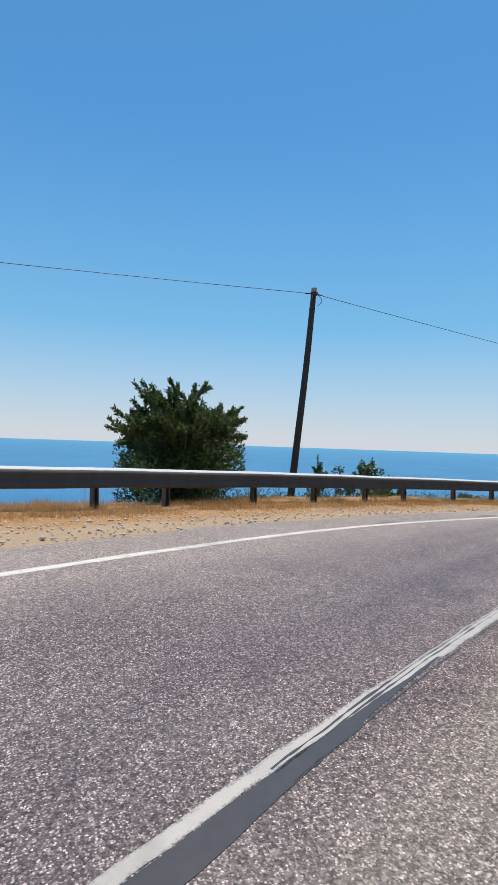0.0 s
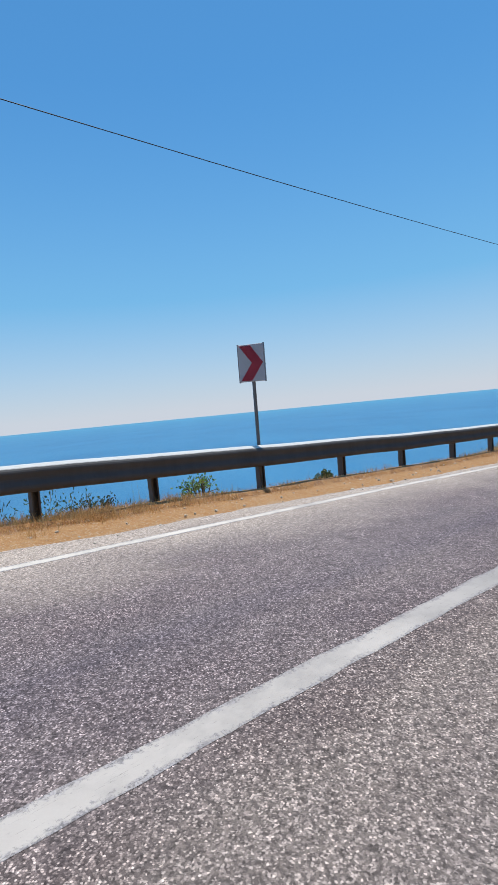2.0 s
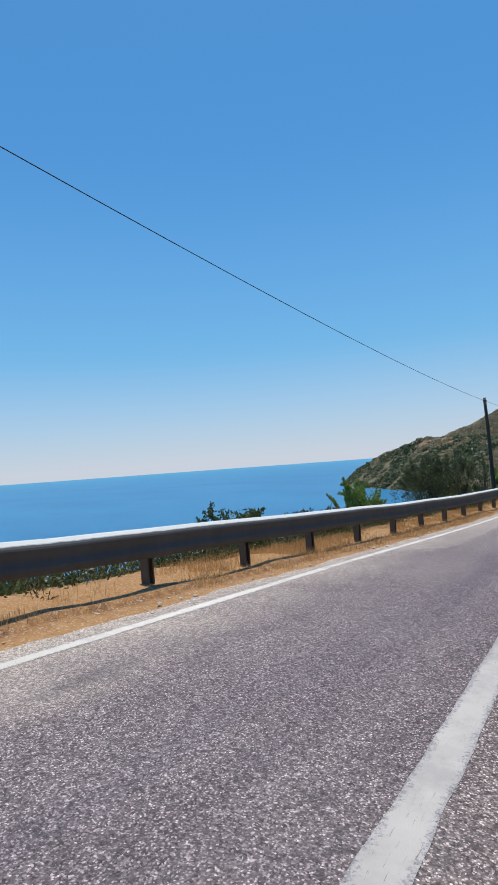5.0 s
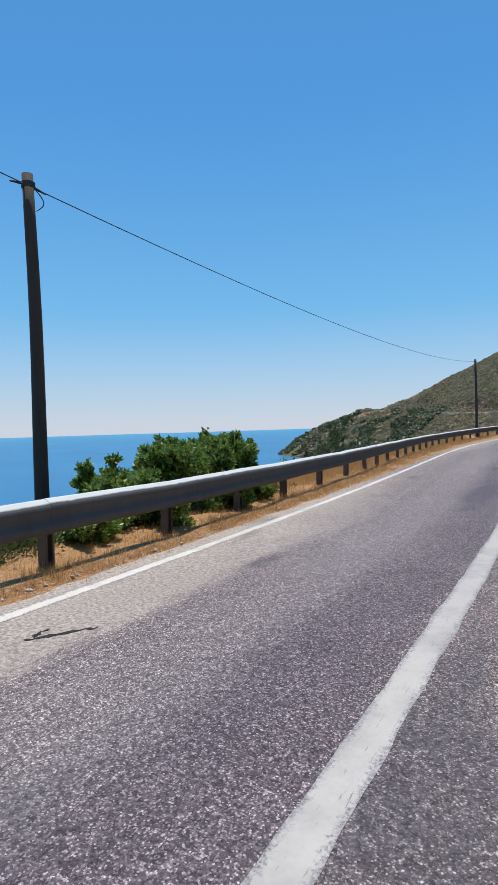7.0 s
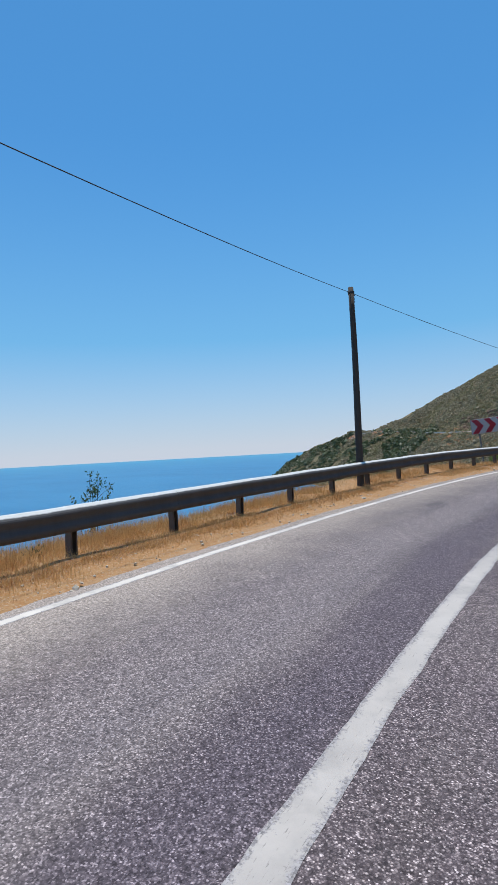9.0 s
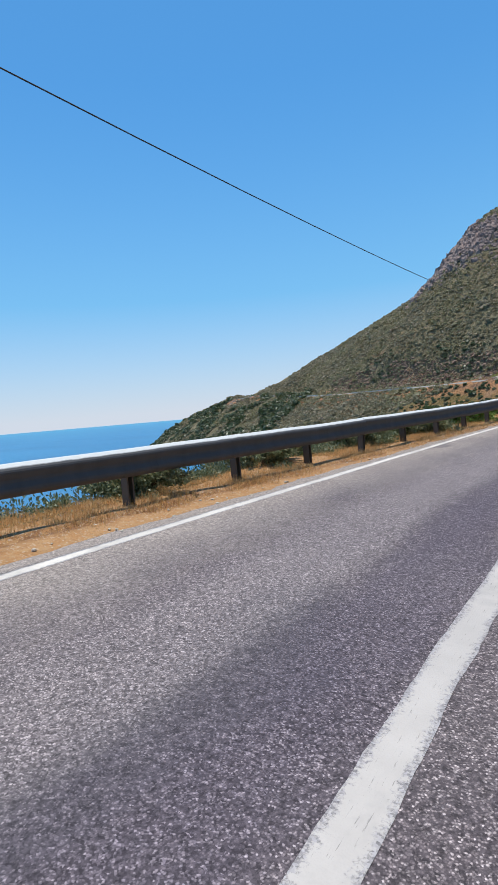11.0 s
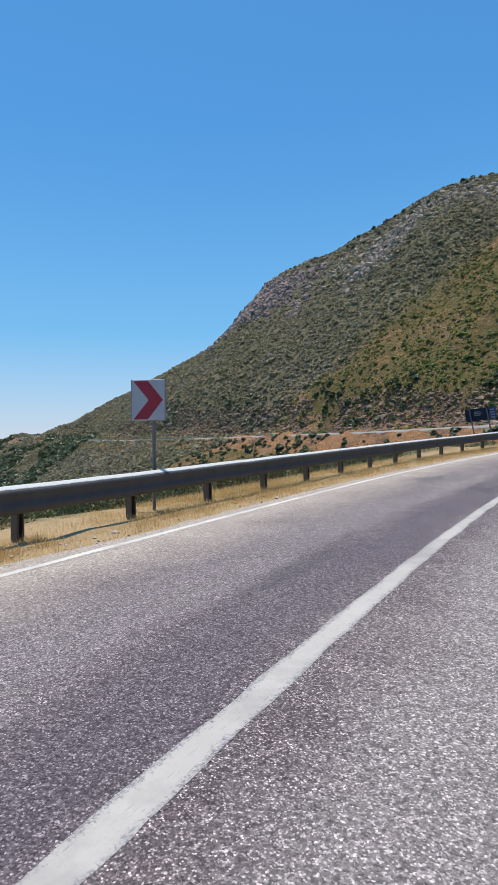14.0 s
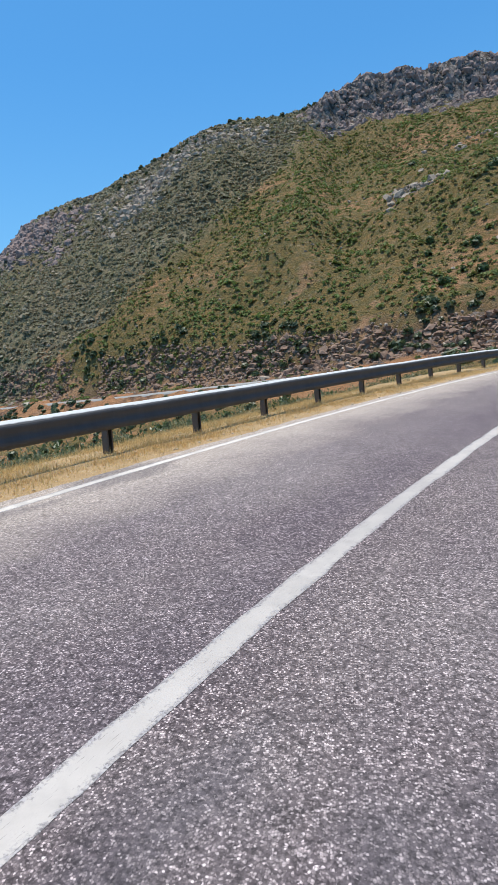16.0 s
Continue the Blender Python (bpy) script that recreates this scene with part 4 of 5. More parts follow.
chevron_sign((21.4, -18.33, 2.04), facing((-.35, -.94)), .45, .62, 1.76, 1, (0,), "small faded red and white chevron sign on one post", 1.0)
chevron_sign((81.62, -115.97, -.84), facing((-.5, -.866)), 1.83, .72, 1.55, 3, (-.55, .62), "wide red and white triple chevron board on two leaning legs", -5.0)
chevron_sign((84.55, -140.15, -.66), facing((-.98, -.16)), .62, .64, 1.46, 1, (.1,), "square red and white chevron sign on one post", 2.0)
chevron_sign((86.88, -165.81, -.02), facing((-.957, -.29)), .6, .68, 1.56, 1, (.08,), "square red and white chevron sign beside dry grass", 1.0)


def billboard():
    """A small dark board on two legs, seen askew from the road, with a bright side panel."""
    tl, tr, bl, br = Vector((86.03, -188.89, 2.69)), Vector((84.48, -188.09, 2.76)), Vector((85.98, -189.03, 2.08)), Vector((84.43, -188.23, 2.2))
    e = tagged(new("notice_board"), "small dark navy notice board on two steel legs", "sign board")
    e.location = (85.25, -188.5, .6)
    o = Vector(e.location)

    def quad(name, a, b, mat, y=0.0, z0=0.0, z1=1.0, thick=.03, label=""):
        n = (tr - tl).cross(bl - tl).normalized()
        bm = bmesh.new()
        c = []
        for u, w in ((a, z0), (b, z0), (b, z1), (a, z1)):
            top, bot = tl.lerp(tr, u), bl.lerp(br, u)
            c.append(bm.verts.new(bot.lerp(top, w) - o + n * y))
        bm.faces.new(c)
        bmesh.ops.solidify(bm, geom=bm.faces[:], thickness=thick)
        return part(name, bm, mat, e, label)
    quad("board", 0, .78, M_NAVY)
    quad("side_panel", .79, 1.0, M_BLUE, label="blue panel with white blocks")
    for k, (z, w) in enumerate(((.74, .26), (.6, .3), (.46, .25))):
        quad("lettering", .3, .3 + w * .8, M_WHITE, -.006, z - .045, z + .045, .004, "pale illegible line of lettering")
    for z in (.82, .6, .38, .16):
        quad("block", .82, .96, M_WHITE, -.006, z - .07, z + .05, .004, "white block of print")
    quad("top_rail", -.01, 1.01, M_LEG, .01, .985, 1.03, .05, "grey steel top rail")
    for u in (.16, .72):
        top, bot = tl.lerp(tr, u) - o, bl.lerp(br, u) - o
        bm = bmesh.new()
        rod_bm(bm, (bot.x - .38, bot.y + .04, -.6), top + Vector((0, 0, -.02)), .035, seg=10)
        part("leg", bm, M_LEG, e, "grey steel leg")
    return e


M_BLUE = plain("faded_blue_print", (0.03, 0.07, 0.22), (0.06, 0.11, 0.3), 4, 0.5)
billboard()


# ---- plants ----
M_OLEANDER = leaf("oleander_leaf", (0.06, 0.088, 0.036), (0.15, 0.18, 0.085), (0.2, 0.165, 0.12))
M_FIG = leaf("broad_green_leaf", (0.1, 0.19, 0.036), (0.29, 0.41, 0.1), (0.33, 0.31, 0.09))
M_DARK = leaf("dark_shrub_leaf", (0.05, 0.085, 0.026), (0.125, 0.175, 0.055), (0.16, 0.14, 0.06))
M_STEM = plain("grey_brown_stem", (0.06, 0.045, 0.032), (0.13, 0.1, 0.075), 12, 0.9, 0, 0.4, 0.004)
M_GRASS = leaf("dry_golden_grass", (0.5, 0.29, 0.11), (0.7, 0.45, 0.2), (0.38, 0.19, 0.075), rough=0.7)
M_GRASS2 = leaf("pale_straw_grass", (0.57, 0.395, 0.165), (0.75, 0.55, 0.26), (0.46, 0.27, 0.1), rough=0.7)
M_OLIVE = leaf("pale_grey_green_leaf", (0.1, 0.125, 0.055), (0.3, 0.33, 0.19), (0.34, 0.31, 0.17))
M_SCRUB = leaf("grey_green_scrub", (0.045, 0.055, 0.022), (0.12, 0.13, 0.055), (0.19, 0.15, 0.07))
M_FARBUSH = leaf("far_shrub_foliage", (0.19, 0.168, 0.1), (0.36, 0.315, 0.21), (0.44, 0.34, 0.23), (0.24, 0.225, 0.1), 0.8)
M_FARGREEN = leaf("far_green_foliage", (0.105, 0.155, 0.034), (0.225, 0.275, 0.068), (0.34, 0.23, 0.09), (0.22, 0.205, 0.06), 0.8)
M_CUTBUSH = leaf("cutting_shrub_foliage", (0.055, 0.075, 0.028), (0.12, 0.15, 0.06), (0.15, 0.14, 0.07))
M_FARROCK = plain("pale_limestone", (0.27, 0.2, 0.145), (0.47, 0.37, 0.28), .8, 0.95, 0, 0.6, 0.2)
M_CUTROCK = plain("reddish_cut_rock", (0.09, 0.05, 0.034), (0.42, 0.27, 0.185), .9, 0.95, 0, 0.6, 0.2)
M_CRAG = plain("weathered_crag_limestone", (0.085, 0.055, 0.047), (0.45, 0.315, 0.262), .9, 0.95, 0, 0.8, 0.4)
M_STONE = plain("roadside_stone", (0.42, 0.35, 0.27), (0.6, 0.53, 0.44), 14, 0.95, 0, 0.5, 0.01)


def leaf_quads(rng, centres, dirs, length, width):
    """Pointed leaves: four corners each, folded a little along the middle."""
    n = len(centres)
    d = dirs / np.linalg.norm(dirs, axis=1)[:, None]
    side = np.cross(d, rng.normal(size=(n, 3)))
    side /= np.linalg.norm(side, axis=1)[:, None] + 1e-9
    up = np.cross(side, d)
    ln = (length * rng.uniform(.65, 1.25, n))[:, None]
    wd = (width * rng.uniform(.7, 1.2, n))[:, None]
    a = centres
    b = centres + d * ln * .5 + side * wd / 2 + up * wd * .15
    c = centres + d * ln - up * ln * .12
    e = centres + d * ln * .5 - side * wd / 2 + up * wd * .15
    v = np.stack([a, b, c, e], 1).reshape(-1, 3)
    f = np.arange(4 * n).reshape(n, 4)
    return v, f


def bush(at, size, leaves, length, width, mat, label, seed, stems=14, droop=.0, fill=1.5, upright=.6, category="bush"):
    """A shrub rooted at `at`: stems that fork from its foot and carry leaves along their outer part, and a leafy
    body of uneven clumps round them. size: radius x, radius y, height. fill: the body's leaves against the shoots'."""
    rng = np.random.default_rng(seed)
    e = tagged(new("bush"), label, category)
    e.location = at
    bm = bmesh.new()
    cs, ds = [], []
    rx, ry, hh = size
    shoots = []
    for k in range(stems):
        a = rng.uniform(0, 2 * math.pi)
        r = math.sqrt(rng.uniform(.02, 1))
        tip = np.array((math.cos(a) * rx * r, math.sin(a) * ry * r, hh * (1 - .28 * r * r) * rng.uniform(.78, 1.0)))
        foot = np.array((tip[0] * .12, tip[1] * .12, -.15))
        mid = foot * .45 + tip * .55 + np.array((0, 0, hh * .12))
        rod_bm(bm, foot, mid, .028 * hh / 2 + .008, .016, 6, False)
        rod_bm(bm, mid, tip, .016, .005, 5, False)
        shoots.append((mid, tip))
        for q in range(4):
            u = rng.uniform(.15, .8)
            st = mid * (1 - u) + tip * u
            out = np.array((tip[0], tip[1], hh * .35)) + rng.normal(size=3) * np.array((rx, ry, hh * .45)) * .6
            t2 = st + out / np.linalg.norm(out) * rng.uniform(.18, .42) * max(rx, hh * .4)
            t2[2] = min(max(t2[2], .05 * hh), hh * rng.uniform(.85, 1.0))
            rod_bm(bm, st, t2, .009, .003, 4, False)
            shoots.append((st, t2))
    part("branchwork", bm, M_STEM, e, "grey-brown forking twigs")
    per = max(3, int(leaves / len(shoots)))
    for a, b in shoots:
        u = rng.uniform(.1, 1.0, per) ** .8 if fill else 1 - .34 * rng.uniform(0, 1, per) ** 1.3
        ax = (b - a) / (np.linalg.norm(b - a) + 1e-9)
        c = a + (b - a) * u[:, None] + rng.normal(size=(per, 3)) * (.02 if fill else .045)
        dd = rng.normal(size=(per, 3)) * .75 + ax * upright + np.array((0, 0, upright * .35 - droop))
        cs.append(c)
        ds.append(dd)
    if fill:
        # clumps over the body, from the ground to the shoulders
        nc = max(8, int(stems * 2.2))
        q = rng.normal(size=(nc, 3))
        q /= np.linalg.norm(q, axis=1)[:, None]
        q *= rng.uniform(.35, .92, (nc, 1))
        q = q * np.array((rx, ry, hh * .42)) * (1.12 - .3 * np.clip(q[:, 2:], -.5, 1)) + np.array((0, 0, hh * .42))
        n = int(leaves * fill) // nc
        g = rng.normal(size=(nc, n, 3))
        g /= np.linalg.norm(g, axis=2)[:, :, None]
        g *= rng.uniform(.3, 1, (nc, n, 1)) ** .5
        c = (q[:, None] + g * np.array((rx, ry, hh * .5)) * .3 * rng.uniform(.7, 1.2, (nc, 1, 1))).reshape(-1, 3)
        c = c[c[:, 2] > -.1]
        cs.append(c)
        ds.append(rng.normal(size=c.shape) * .7 + (c - np.array((0, 0, hh * .4))) / np.array((rx, ry, hh)) * .9 + np.array((0, 0, upright * .5)))
    v, f = leaf_quads(rng, np.concatenate(cs), np.concatenate(ds), length, width)
    fast_mesh("foliage", v, f, mat).parent = e
    return e


def beside(s, off, dz=0.0):
    p = rail_at(np.array(float(s))) + right_at(np.array(float(s))) * off
    drop = np.interp(-off, [-SEAWARD[k][0] for k in range(len(SEAWARD) - 1, -1, -1)], [SEAWARD[k][1] for k in range(len(SEAWARD) - 1, -1, -1)])
    return (p[0], p[1], p[2] + drop * (easier(s, off) if drop < 0 else 1) + float(brow(s, off)) + dz)


BUSHES = [
    # s, off, size, leaves, length, width, material, label, stems, upright
    (1.7, -1.85, (1.8, 1.45, 3.08), 6600, .15, .055, M_DARK, "tall dark green shrub with upright leafy shoots", 44, 1.2),
    (5.48, -5.0, (.5, .45, 3.85), 620, .14, .06, M_DARK, "slim dark green shrub behind the guardrail", 6, .8),
    (6.02, -5.0, (.5, .45, 3.6), 420, .14, .08, M_DARK, "slim thin shrub with leaf tufts at its tips", 5, .5),
    (6.6, -5.0, (1.15, .9, 3.85), 2000, .15, .085, M_DARK, "thin open shrub with leaf tufts at its tips", 14, .5),
    (7.2, -5.0, (1.1, .9, 3.6), 1500, .15, .085, M_DARK, "low thin open shrub with round leaf tufts", 12, .5),
    (7.6, -1.7, (.6, .5, .6), 300, .09, .03, M_SCRUB, "low grey-green weed on the verge", 9, .6),
    (11.75, -1.2, (.5, .35, .62), 300, .08, .045, M_FIG, "low thin green weed beside the sign post", 12, .6),
    (10.75, -1.4, (.45, .35, .45), 160, .07, .035, M_SCRUB, "low thin dry weed on the verge", 9, .7),
    (13.5, -1.4, (.3, .3, .55), 160, .08, .04, M_DARK, "small dark weed at a guardrail post", 6, .6),
    (18.2, -1.6, (.8, .6, .75), 420, .14, .02, M_SCRUB, "mound of dry grey-green weeds", 14, .9),
    (19.9, -2.5, (.8, .7, 1.45), 520, .1, .04, M_DARK, "dark low shrub behind the guardrail", 10, .6),
    (21.2, -2.6, (.9, .7, 1.4), 520, .1, .04, M_DARK, "dark low shrub behind the guardrail", 10, .6),
    (31.2, -2.1, (.9, .8, 1.5), 700, .11, .05, M_DARK, "dense dark green shrub close behind the guardrail", 12, .6),
    (33.0, -2.0, (1.0, .7, 1.2), 500, .13, .03, M_SCRUB, "tangle of grey-green weeds behind the guardrail", 14, .8),
    (37.42, -1.9, (1.25, 1.1, 2.6), 3300, .15, .032, M_OLEANDER, "large oleander bush with narrow grey-green leaves", 30, .9),
    (38.05, -1.25, (.65, .5, 2.45), 1700, .17, .028, M_OLEANDER, "wispy half-bare oleander with long narrow leaves", 16, 1.1),
    (39.7, -6.9, (1.5, 1.3, 5.6), 3200, .16, .075, M_FIG, "leafy green shrub beyond the oleander", 24, .7),
    (40.0, -2.5, (.35, .35, 1.75), 260, .14, .06, M_FIG, "small upright green shrub", 5, .8),
    (41.2, -2.4, (.9, .7, 1.45), 600, .12, .05, M_DARK, "low dark shrub at the pole's foot", 11, .7),
    (43.2, -1.3, (.8, .7, 1.15), 1700, .13, .07, M_FIG, "bright green broad-leaved shrub growing against the guardrail", 14, .6),
    (44.15, -1.3, (1.0, .8, 1.55), 3600, .13, .07, M_FIG, "dense bright green broad-leaved shrub against the guardrail", 22, .6),
    (44.8, -1.3, (.8, .75, 1.6), 2300, .13, .07, M_FIG, "bright green leafy shrub behind the guardrail", 14, .6),
    (42.6, -.8, (.7, .35, .55), 1700, .1, .05, M_FIG, "low green creeper at the guardrail's foot", 12, .5),
    (43.4, -.8, (1.0, .35, .6), 2200, .1, .055, M_FIG, "dense green creeper under the guardrail beam", 16, .5),
    (44.3, -.75, (1.0, .35, .65), 2400, .1, .055, M_FIG, "dense sunlit green creeper under the guardrail beam", 16, .5),
    (44.8, -.72, (.65, .35, .65), 1600, .1, .055, M_FIG, "sunlit green creeper under the guardrail beam", 12, .5),
    (49.0, -3.2, (.7, .7, 1.7), 360, .12, .05, M_FIG, "thin green shrub with bare twigs", 8, .6),
    (51.2, -3.4, (.6, .6, 1.6), 260, .12, .05, M_FIG, "thin green shrub with bare twigs", 7, .6),
    (55.5, -6.6, (1.4, 1.0, 4.5), 1700, .14, .06, M_SCRUB, "open dark shrub with tufts of leaves against the sea", 12, .4),
    (57.5, -7.0, (1.4, 1.2, 5.75), 3000, .14, .06, M_DARK, "open dark shrub with tufts of leaves against the sea", 14, .4),
    (71.4, -1.2, (1.2, .5, .6), 1700, .09, .05, M_OLIVE, "fleshy grey-green shrub close behind the guardrail", 16, .5),
    (73.0, -1.25, (1.2, .7, .72), 1900, .09, .05, M_OLIVE, "fleshy green shrub close behind the guardrail", 16, .5),
    (74.8, -1.25, (1.3, .7, .7), 1900, .09, .05, M_OLIVE, "fleshy green shrub close behind the guardrail", 16, .5),
    (76.6, -1.3, (1.2, .7, .7), 1500, .12, .06, M_OLIVE, "leafy green shrub close behind the guardrail", 16, .5),
    (80.3, -3.6, (1.1, .9, 1.5), 1200, .13, .06, M_DARK, "dark green shrub on the slope beyond the guardrail", 16, .6),
    (78.4, -1.35, (1.3, .7, .7), 1400, .12, .06, M_FIG, "bright green leafy weeds beyond the guardrail", 16, .7),
    (81.0, -1.5, (1.1, .7, .7), 900, .12, .05, M_FIG, "green weeds beyond the guardrail", 12, .7),
    (86.7, -4.3, (.9, .8, 1.6), 900, .15, .06, M_FIG, "leafy olive-green shrub rising above the guardrail", 20, .6),
    (90.5, -3.0, (1.4, .9, 1.2), 500, .13, .05, M_SCRUB, "grey-green scrub below the guardrail", 14, .6),
    (96.0, -2.8, (1.5, .9, 1.1), 600, .13, .04, M_SCRUB, "grey-green scrub with seed heads below the guardrail", 16, .8),
    (101.0, -3.0, (1.3, .9, 1.1), 500, .13, .04, M_SCRUB, "grey-green scrub below the guardrail", 14, .8),
    (68.6, -1.25, (.5, .35, .55), 240, .09, .05, M_FIG, "small fleshy green weed beside the sign's leg", 9, .6),
    (60.0, -7.0, (.6, .6, 5.1), 420, .14, .06, M_DARK, "small open dark shrub with leaf tufts against the sea", 7, .4),
]
for k, (s, off, size, nl, ln, wd, mat, lab, st, upr) in enumerate(BUSHES):
    airy = "open" in lab or "thin" in lab or "wispy" in lab
    bush(beside(s, off, -.05), size, nl * (1.3 if airy else 4.0), ln * (.72 if airy else .66), wd * (.85 if airy else .68), mat, lab, 100 + k, st, fill=.7 if "wispy" in lab else 0 if airy else 1.3, upright=upr)


def grass(name, label, mat, spots, rng, blades, h, w, lean=.45, spread=.05, flat=False):
    """Dry tufts: fans of thin tapering blades."""
    base = np.repeat(spots[:, :3], blades, 0)
    sc = np.repeat(spots[:, 3], blades)
    n = len(base)
    base = base + np.concatenate([rng.normal(size=(n, 2)) * spread, np.zeros((n, 1))], 1)
    ang = rng.uniform(0, 2 * math.pi, n)
    tilt = np.abs(rng.normal(size=n)) * lean
    hh = h * sc * rng.uniform(.5, 1.2, n)
    d = np.stack([np.cos(ang) * np.sin(tilt), np.sin(ang) * np.sin(tilt), np.cos(tilt)], -1)
    side = np.stack([-np.sin(ang + .6), np.cos(ang + .6), 0 * ang], -1)
    if flat:
        tip = base + d * hh[:, None]
        v = np.stack([base - side * w / 2, base + side * w / 2, tip], 1).reshape(-1, 3)
        return tagged(fast_mesh(name, v, np.arange(3 * n).reshape(n, 3), mat), label, "grass", kind="stuff")
    p0, p1, p2 = base - side * w / 2, base + side * w / 2, base + d * hh[:, None] * .6
    tip = base + d * hh[:, None] + np.stack([np.cos(ang), np.sin(ang), 0 * ang - .3], -1) * (hh * tilt * .35)[:, None]
    v = np.stack([p0, p1, p2 + side * w * .3, tip, p2 - side * w * .3], 1).reshape(-1, 3)
    f = (np.arange(n)[:, None] * 5 + np.array([0, 1, 2, 3, 4])).tolist()
    return tagged(mesh_object(name, v, f, mat), label, "grass", kind="stuff")


rng = np.random.default_rng(11)


def verge_spots(n, s0, s1, o0, o1, power=1.0, patch=.0):
    out = []
    while len(out) < n:
        s, u = rng.uniform(s0, s1), rng.uniform() ** power
        off = o0 + (o1 - o0) * u
        if 11.5 < s < 17.2 and rng.uniform() < .7:
            continue
        if off > float(edge_off(s)) - .42 or bumps(s * .6, off * .9, 12.0) < patch:
            continue
        out.append((*beside(s, off, -.02), rng.uniform(.5, 1.3)))
    return np.array(out)


grass("dry_grass", "dense golden dry grass matted along the verge", M_GRASS, verge_spots(10000, S0, 62, .3, -2.6, 1.0, -.45), rng, 60, .085, .006, 1.2, .16, True)
grass("dry_grass", "dense golden dry grass matted along the verge", M_GRASS, verge_spots(6000, 58, 92, .3, -2.8, 1.0, -.45), rng, 60, .085, .006, 1.2, .16, True)
grass("dry_grass", "taller golden grass tussocks round the guardrail posts", M_GRASS, verge_spots(1900, S0, 92, .2, -2.4, 1.0, -.05), rng, 70, .16, .0055, 1.0, .085, True)
grass("dry_grass", "taller golden grass tussocks in front of the shrubs", M_GRASS, verge_spots(500, 29, 37.5, -.2, -1.0, 1.0, .0), rng, 90, .17, .006, .85, .1, True)
grass("dry_grass", "soft golden grass mounds standing as high as the guardrail beam", M_GRASS, verge_spots(1500, 44.8, 66, -.3, -1.7, 1.0, -.3), rng, 80, .27, .006, .8, .12, True)
grass("dry_grass", "golden grass creeping over the verge's bare edge", M_GRASS, verge_spots(1500, 45, 66, .65, .1, 1.0, -.5), rng, 60, .075, .006, 1.2, .14, True)
grass("dry_grass", "golden grass tussocks in front of the guardrail posts", M_GRASS, verge_spots(2600, S0, 90, .4, .02, 1.0, -.25), rng, 55, .13, .006, .9, .1, True)
grass("straw_grass", "pale straw tussocks in front of the guardrail posts", M_GRASS2, verge_spots(1300, 88, 128, .4, .02, 1.0, -.35), rng, 60, .13, .006, .9, .1, True)
grass("dry_grass", "orange-gold grass tufts round the first guardrail posts", M_GRASS, verge_spots(900, S0, 10.5, .7, -.7, 1.0, -.2), rng, 80, .15, .006, .9, .11, True)
grass("dry_grass", "greenish-gold weeds and grass on the mound behind the posts", M_OLIVE, verge_spots(260, 17.6, 23, .1, -1.6, 1.0, -.2), rng, 60, .2, .007, .8, .1, True)
grass("straw_grass", "dense pale straw grass along the verge", M_GRASS2, verge_spots(9500, 82, 128, .6, -2.9, 1.0, -.6), rng, 64, .11, .006, 1.2, .16, True)
grass("dead_stalks", "tall thin dry stalks beyond the guardrail", M_SCRUB, verge_spots(70, 38.4, 41.6, -1.0, -1.7, 1.0, -.9), rng, 8, .72, .008, .3)
grass("straw_grass", "thin tall straw stalks beyond the guardrail", M_GRASS2, verge_spots(500, S0, 128, -1.2, -3.2, 1.0, .05), rng, 9, .6, .006, .3)


def scrub(name, label, mat, spots, rng, leaves, r, ln, wd):
    """Low leafy clumps, past counting."""
    n = len(spots)
    c = np.repeat(spots[:, :3], leaves, 0)
    sc = np.repeat(spots[:, 3], leaves)[:, None]
    d = rng.normal(size=(n * leaves, 3))
    d[:, 2] = np.abs(d[:, 2]) * .8
    d /= np.linalg.norm(d, axis=1)[:, None]
    rad = rng.uniform(.35, 1.0, (n * leaves, 1))
    pos = c + d * rad * r * sc
    v, f = leaf_quads(rng, pos, d + rng.normal(size=d.shape) * .7 + np.array((0, 0, .4)), ln, wd)
    return tagged(fast_mesh(name, v, f, mat), label, "shrubs", kind="stuff")


scrub("slope_scrub", "grey-green scrub scattered over the slope below the road", M_SCRUB, verge_spots(420, S0, 66, -3.4, -26, 1.6, .0), rng, 120, .75, .13, .045)
scrub("slope_scrub", "dense green scrub over the slope of the inlet", M_DARK, verge_spots(620, 62, 128, -3.0, -30, 1.6, -.3), rng, 130, .85, .14, .055)
scrub("slope_scrub", "tall dark green scrub crowding the slope below the guardrail", M_DARK, verge_spots(480, 71, 128, -3.0, -9.0, 1.2, -.6), rng, 260, .95, .12, .055)
scrub("slope_scrub", "grey-green scrub massed close beyond the dry grass", M_SCRUB, verge_spots(260, 70, 104, -1.7, -4.2, 1.0, -.7), rng, 300, .8, .09, .04)
scrub("slope_scrub", "tangled grey-green scrub behind the dry grass", M_SCRUB, verge_spots(150, 26.5, 37.5, -1.0, -2.6, 1.0, -.7), rng, 300, .55, .08, .03)
scrub("slope_scrub", "dark leafy scrub filling the space under the guardrail beam", M_DARK, verge_spots(70, 40.6, 45.2, -.55, -1.7, 1.0, -.9), rng, 340, .42, .055, .03)
scrub("slope_scrub", "dark leafy scrub behind the brown grass", M_DARK, verge_spots(60, 37.2, 42.6, -.9, -2.0, 1.0, -.9), rng, 260, .42, .07, .026)
scrub("slope_scrub", "grey-green scrub behind the brown grass", M_SCRUB, verge_spots(70, 37.2, 42.6, -.8, -2.2, 1.0, -.9), rng, 240, .46, .09, .02)
scrub("slope_scrub", "pale grey-green weeds close beyond the straw grass", M_OLIVE, verge_spots(240, 98, 122, -1.5, -2.8, 1.0, -.8), rng, 150, .34, .07, .03)
